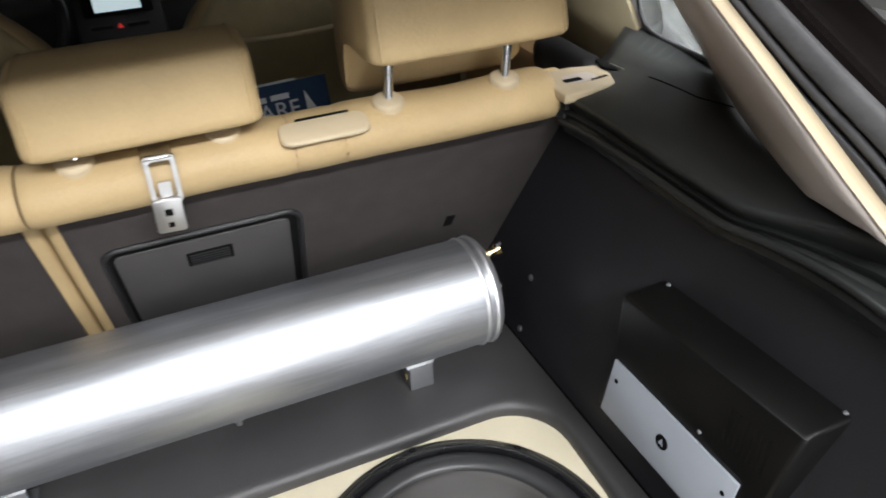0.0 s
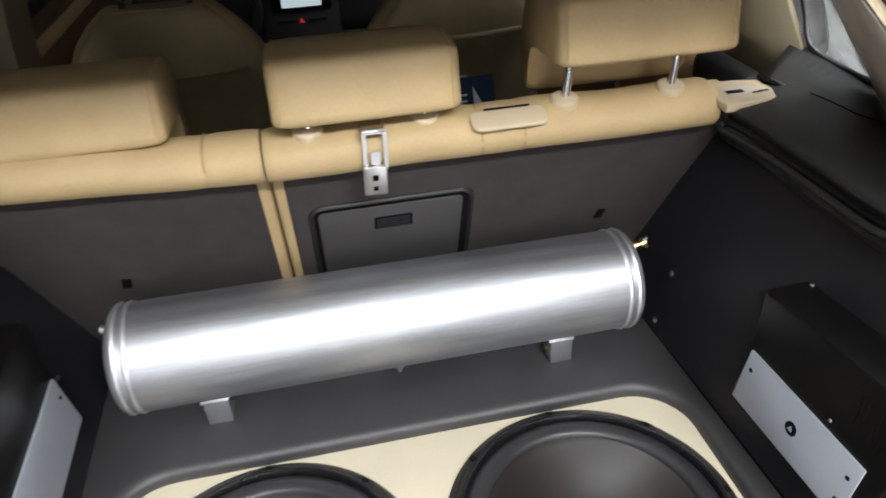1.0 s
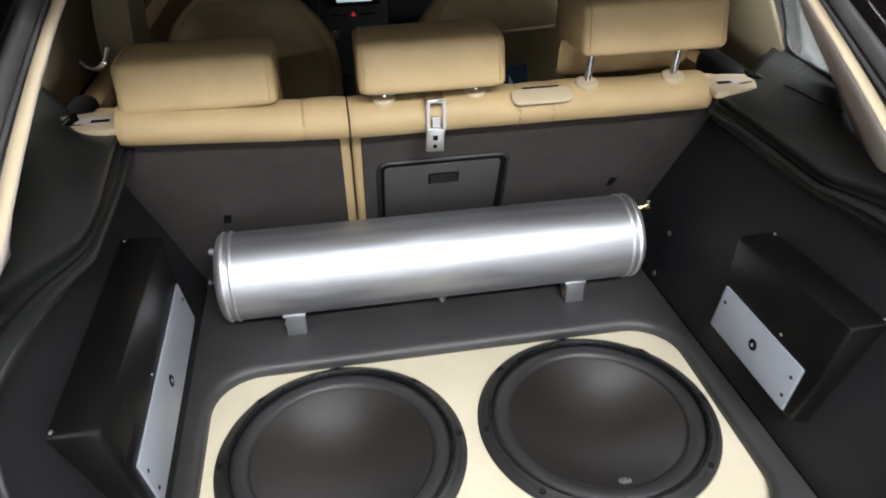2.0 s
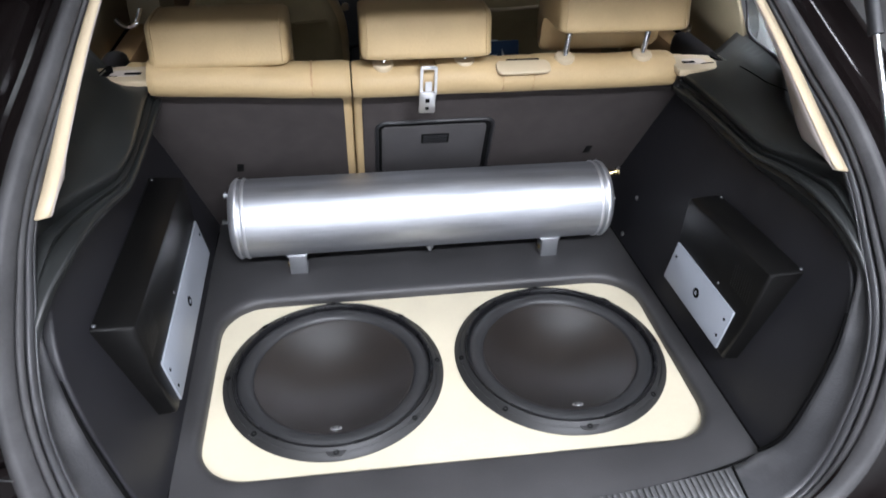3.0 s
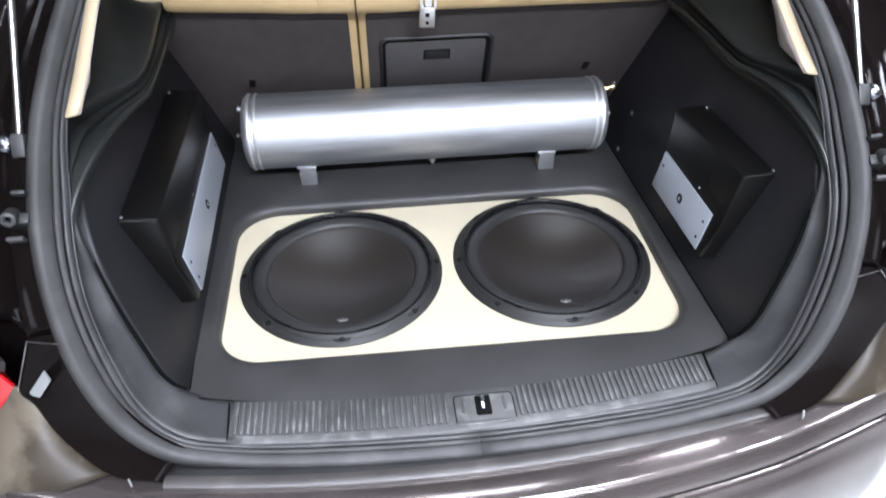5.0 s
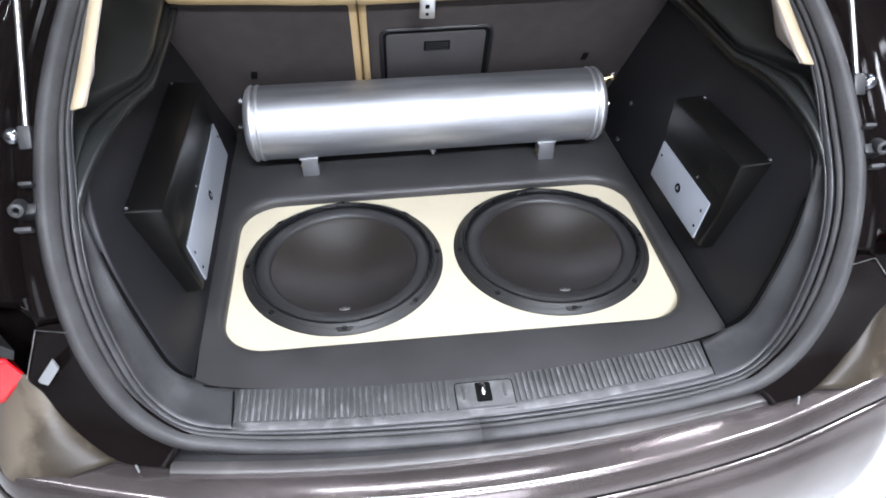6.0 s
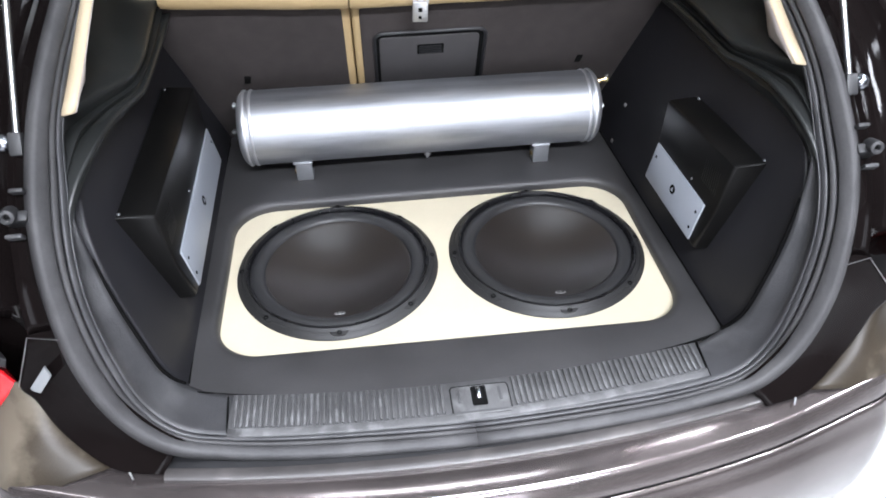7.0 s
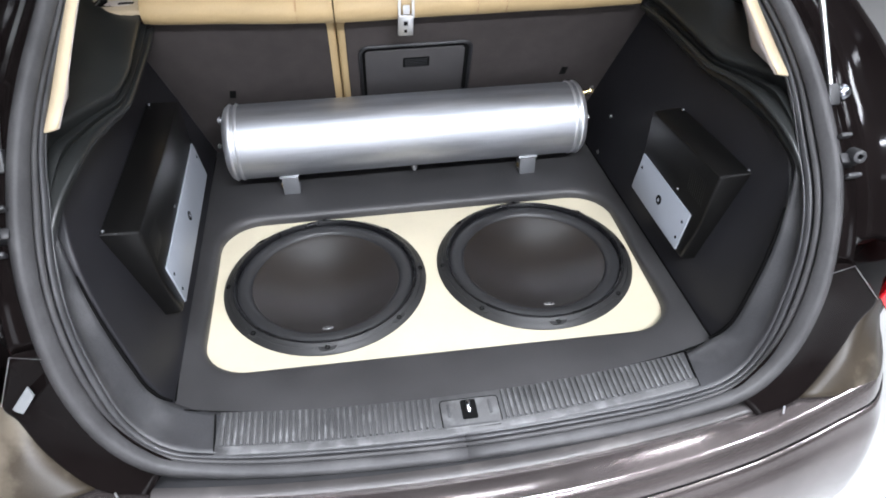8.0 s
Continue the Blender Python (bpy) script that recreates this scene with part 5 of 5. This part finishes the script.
def dashboard():
    t = thing("dashboard", (0, 1.95, 0.6), "dark plastic dashboard with a lit screen in the middle", "dashboard")
    part("dash_top", block((0, 2.05, 0.86), (1.26, 0.36, 0.16), 0.05, (0, 0, 0), 4), DASH, t)
    part("dash_lower", block((0, 2.03, 0.66), (1.26, 0.28, 0.28), 0.03), DASH, t)
    console = part("centre_console", block((-0.06, 1.90, 0.79), (0.25, 0.10, 0.36), 0.015, (-8, 0, 0)), DASH, t, "dark centre stack")
    m = Matrix.Translation((-0.057, 1.850, 0.935)) @ pose(0, 0, 0, 82, 0, 0)
    part("screen_bezel", prism(rounded(-0.095, -0.06, 0.095, 0.06, 0.008, 3), 0.006, m, 0.001), GLOSS, console)
    part("screen", prism(rounded(-0.0635, -0.047, 0.0635, 0.048, 0.002, 2), 0.001, m @ pose(0, 0, 0.0062)), SCREEN, console, "lit pale blue screen")
    q = Matrix.Translation((-0.063, 1.843, 0.8455)) @ pose(0, 0, 0, 82, 0, 0)
    part("hazard_button", prism([(-0.009, -0.007), (0.009, -0.007), (0, 0.009)], 0.002, q), RED_GLOW, console, "red hazard button")
    for k in (-1, 1):
        part("button_row", prism(rounded(k * 0.05 - 0.03, -0.006, k * 0.05 + 0.03, 0.004, 0.001, 2), 0.003, q), GLOSS, console)
        part("knob", revolve([(0, 0.02), (0.016, 0.018), (0.018, 0), (0.018, -0.01)], Matrix.Translation((-0.065 + k * 0.07, 1.85, 0.772)) @ pose(0, 0, 0, 82, 0, 0), 20), CHROME, console, "silver ringed knob")
    part("tunnel_console", block((-0.03, 1.45, 0.52), (0.20, 0.75, 0.22), 0.03), DASH, t)
    part("gear_lever", rod((-0.05, 1.55, 0.62), (-0.05, 1.53, 0.76), 0.018), CHROME, t)
    part("steering_wheel", revolve([(0.18 + 0.014 * math.cos(a), 0.014 * math.sin(a)) for a in [2 * math.pi * k / 10 for k in range(10)]], Matrix.Translation((-0.37, 1.72, 0.93)) @ pose(0, 0, 0, 65, 0, 0), 40, closed=True), RUBBER, t)
    return t


dashboard()
for s in (-1, 1):
    tagged(part("door_lining_left" if s < 0 else "door_lining_right", block((s * 0.64, 1.2, 0.74), (0.06, 1.5, 0.56), 0.02), LEATHER_TAN), "tan door lining with a dark upper edge", "door lining", kind="structure")
    post = loft([[Vector((s * x, y, z)) for x, y in ((0.675 - 0.06 * f, 0.86), (0.605 - 0.06 * f, 0.88), (0.585 - 0.06 * f, 0.95), (0.675 - 0.06 * f, 0.97))] for z, f in ((0.55, 0), (0.9, 0.1), (1.1, 0.3), (1.42, 1.0))], closed=True, caps=True)
    tagged(part("door_post", post, OLIVE_LINING), "olive-beige door post lining", "door post", kind="structure")
    lin = loft([[Vector((s * x, y0, z)), Vector((s * (x - 0.004), (y0 + 0.95) / 2, z)), Vector((s * x, 0.97, z))] for x, y0, z in ((0.672, 0.372, 1.03), (0.670, 0.388, 1.105), (0.660, 0.445, 1.18), (0.635, 0.545, 1.34), (0.61, 0.60, 1.43))])
    tagged(part("quarter_lining", lin, OLIVE_LINING, solid=0.01), "olive-beige lining between the rear door and quarter window", "pillar lining", kind="structure")
    side = thing("side_window", (s * 0.62, 1.4, 1.02), "clear side window of the car", "window", "side windows", "structure")
    part("pane", loft([[Vector((s * 0.665, 0.98, 1.01)), Vector((s * 0.665, 1.95, 1.01))], [Vector((s * 0.60, 0.98, 1.44)), Vector((s * 0.60, 1.60, 1.44))]]), CABIN_GLASS, side)
    grip = thing("side_handle", (s * 0.60, 0.47, 1.08), "dark backrest release handle with a bright rim", "handle", "release handles")
    part("bowl", block((s * 0.625, 0.51, 1.025), (0.05, 0.16, 0.06), 0.02, segments=3), DASH, grip)
    hook = [(0.582, 0.49, 1.1435), (0.574, 0.488, 1.134), (0.561, 0.486, 1.128), (0.548, 0.488, 1.132), (0.540, 0.494, 1.146), (0.535, 0.50, 1.160)] if s < 0 else [(0.592, 0.49, 1.098), (0.586, 0.47, 1.094), (0.57, 0.46, 1.092)]
    part("rim", tube(spline([(s * x, y, z) for x, y, z in hook], 16), 0.005 if s < 0 else 0.002, 8), CHROME, grip, "bright metal rim")

screen_glass = thing("windscreen", (0, 2.1, 0.95), "clear windscreen of the car", "window", kind="structure")
part("pane", loft([[Vector((-0.62, 2.25, 0.93)), Vector((0.62, 2.25, 0.93))], [Vector((-0.58, 1.68, 1.46)), Vector((0.58, 1.68, 1.46))]]), CABIN_GLASS, screen_glass)

# magazine standing behind the front seat
mag = thing("magazine", (0.23, 0.75, 0.66), "dark blue printed leaflet with pale lettering, propped on the bench", "leaflet")
m = Matrix.Translation((0.225, 0.76, 0.645)) @ pose(0, 0, 0, 80, 0, 0) @ pose(0, 0, 0, 0, 0, 2)
part("cover", prism(rounded(-0.11, 0.0, 0.085, 0.325, 0.003, 2), 0.003, m), BLUE_PRINT, mag)
txt = bpy.data.curves.new("care_lettering", "FONT")
txt.body, txt.size, txt.extrude = "CARE", 0.043, 0.0004
word = new("cover_word", txt)
word.data.materials.append(WHITE_PRINT)
word.parent, word.matrix_parent_inverse = mag, Matrix.Translation(mag.location).inverted()
word.matrix_basis = m @ pose(-0.078, 0.262, 0.0034)
bars(mag, m @ pose(0, 0, 0.003), ((-0.098, -0.030, 0.300, 0.010), (-0.022, 0.012, 0.301, 0.010)), WHITE_PRINT, "pale bar of small print")
part("flash", prism([(0.040, 0.25), (0.066, 0.25), (0.040, 0.305)], 0.0006, m @ pose(0, 0, 0.003)), WHITE_PRINT, mag, "pale triangle")
part("page_edge", prism(rounded(-0.11, 0.3255, 0.03, 0.3285, 0.001, 1), 0.004, m @ pose(0, 0, -0.001)), WHITE_PRINT, mag)
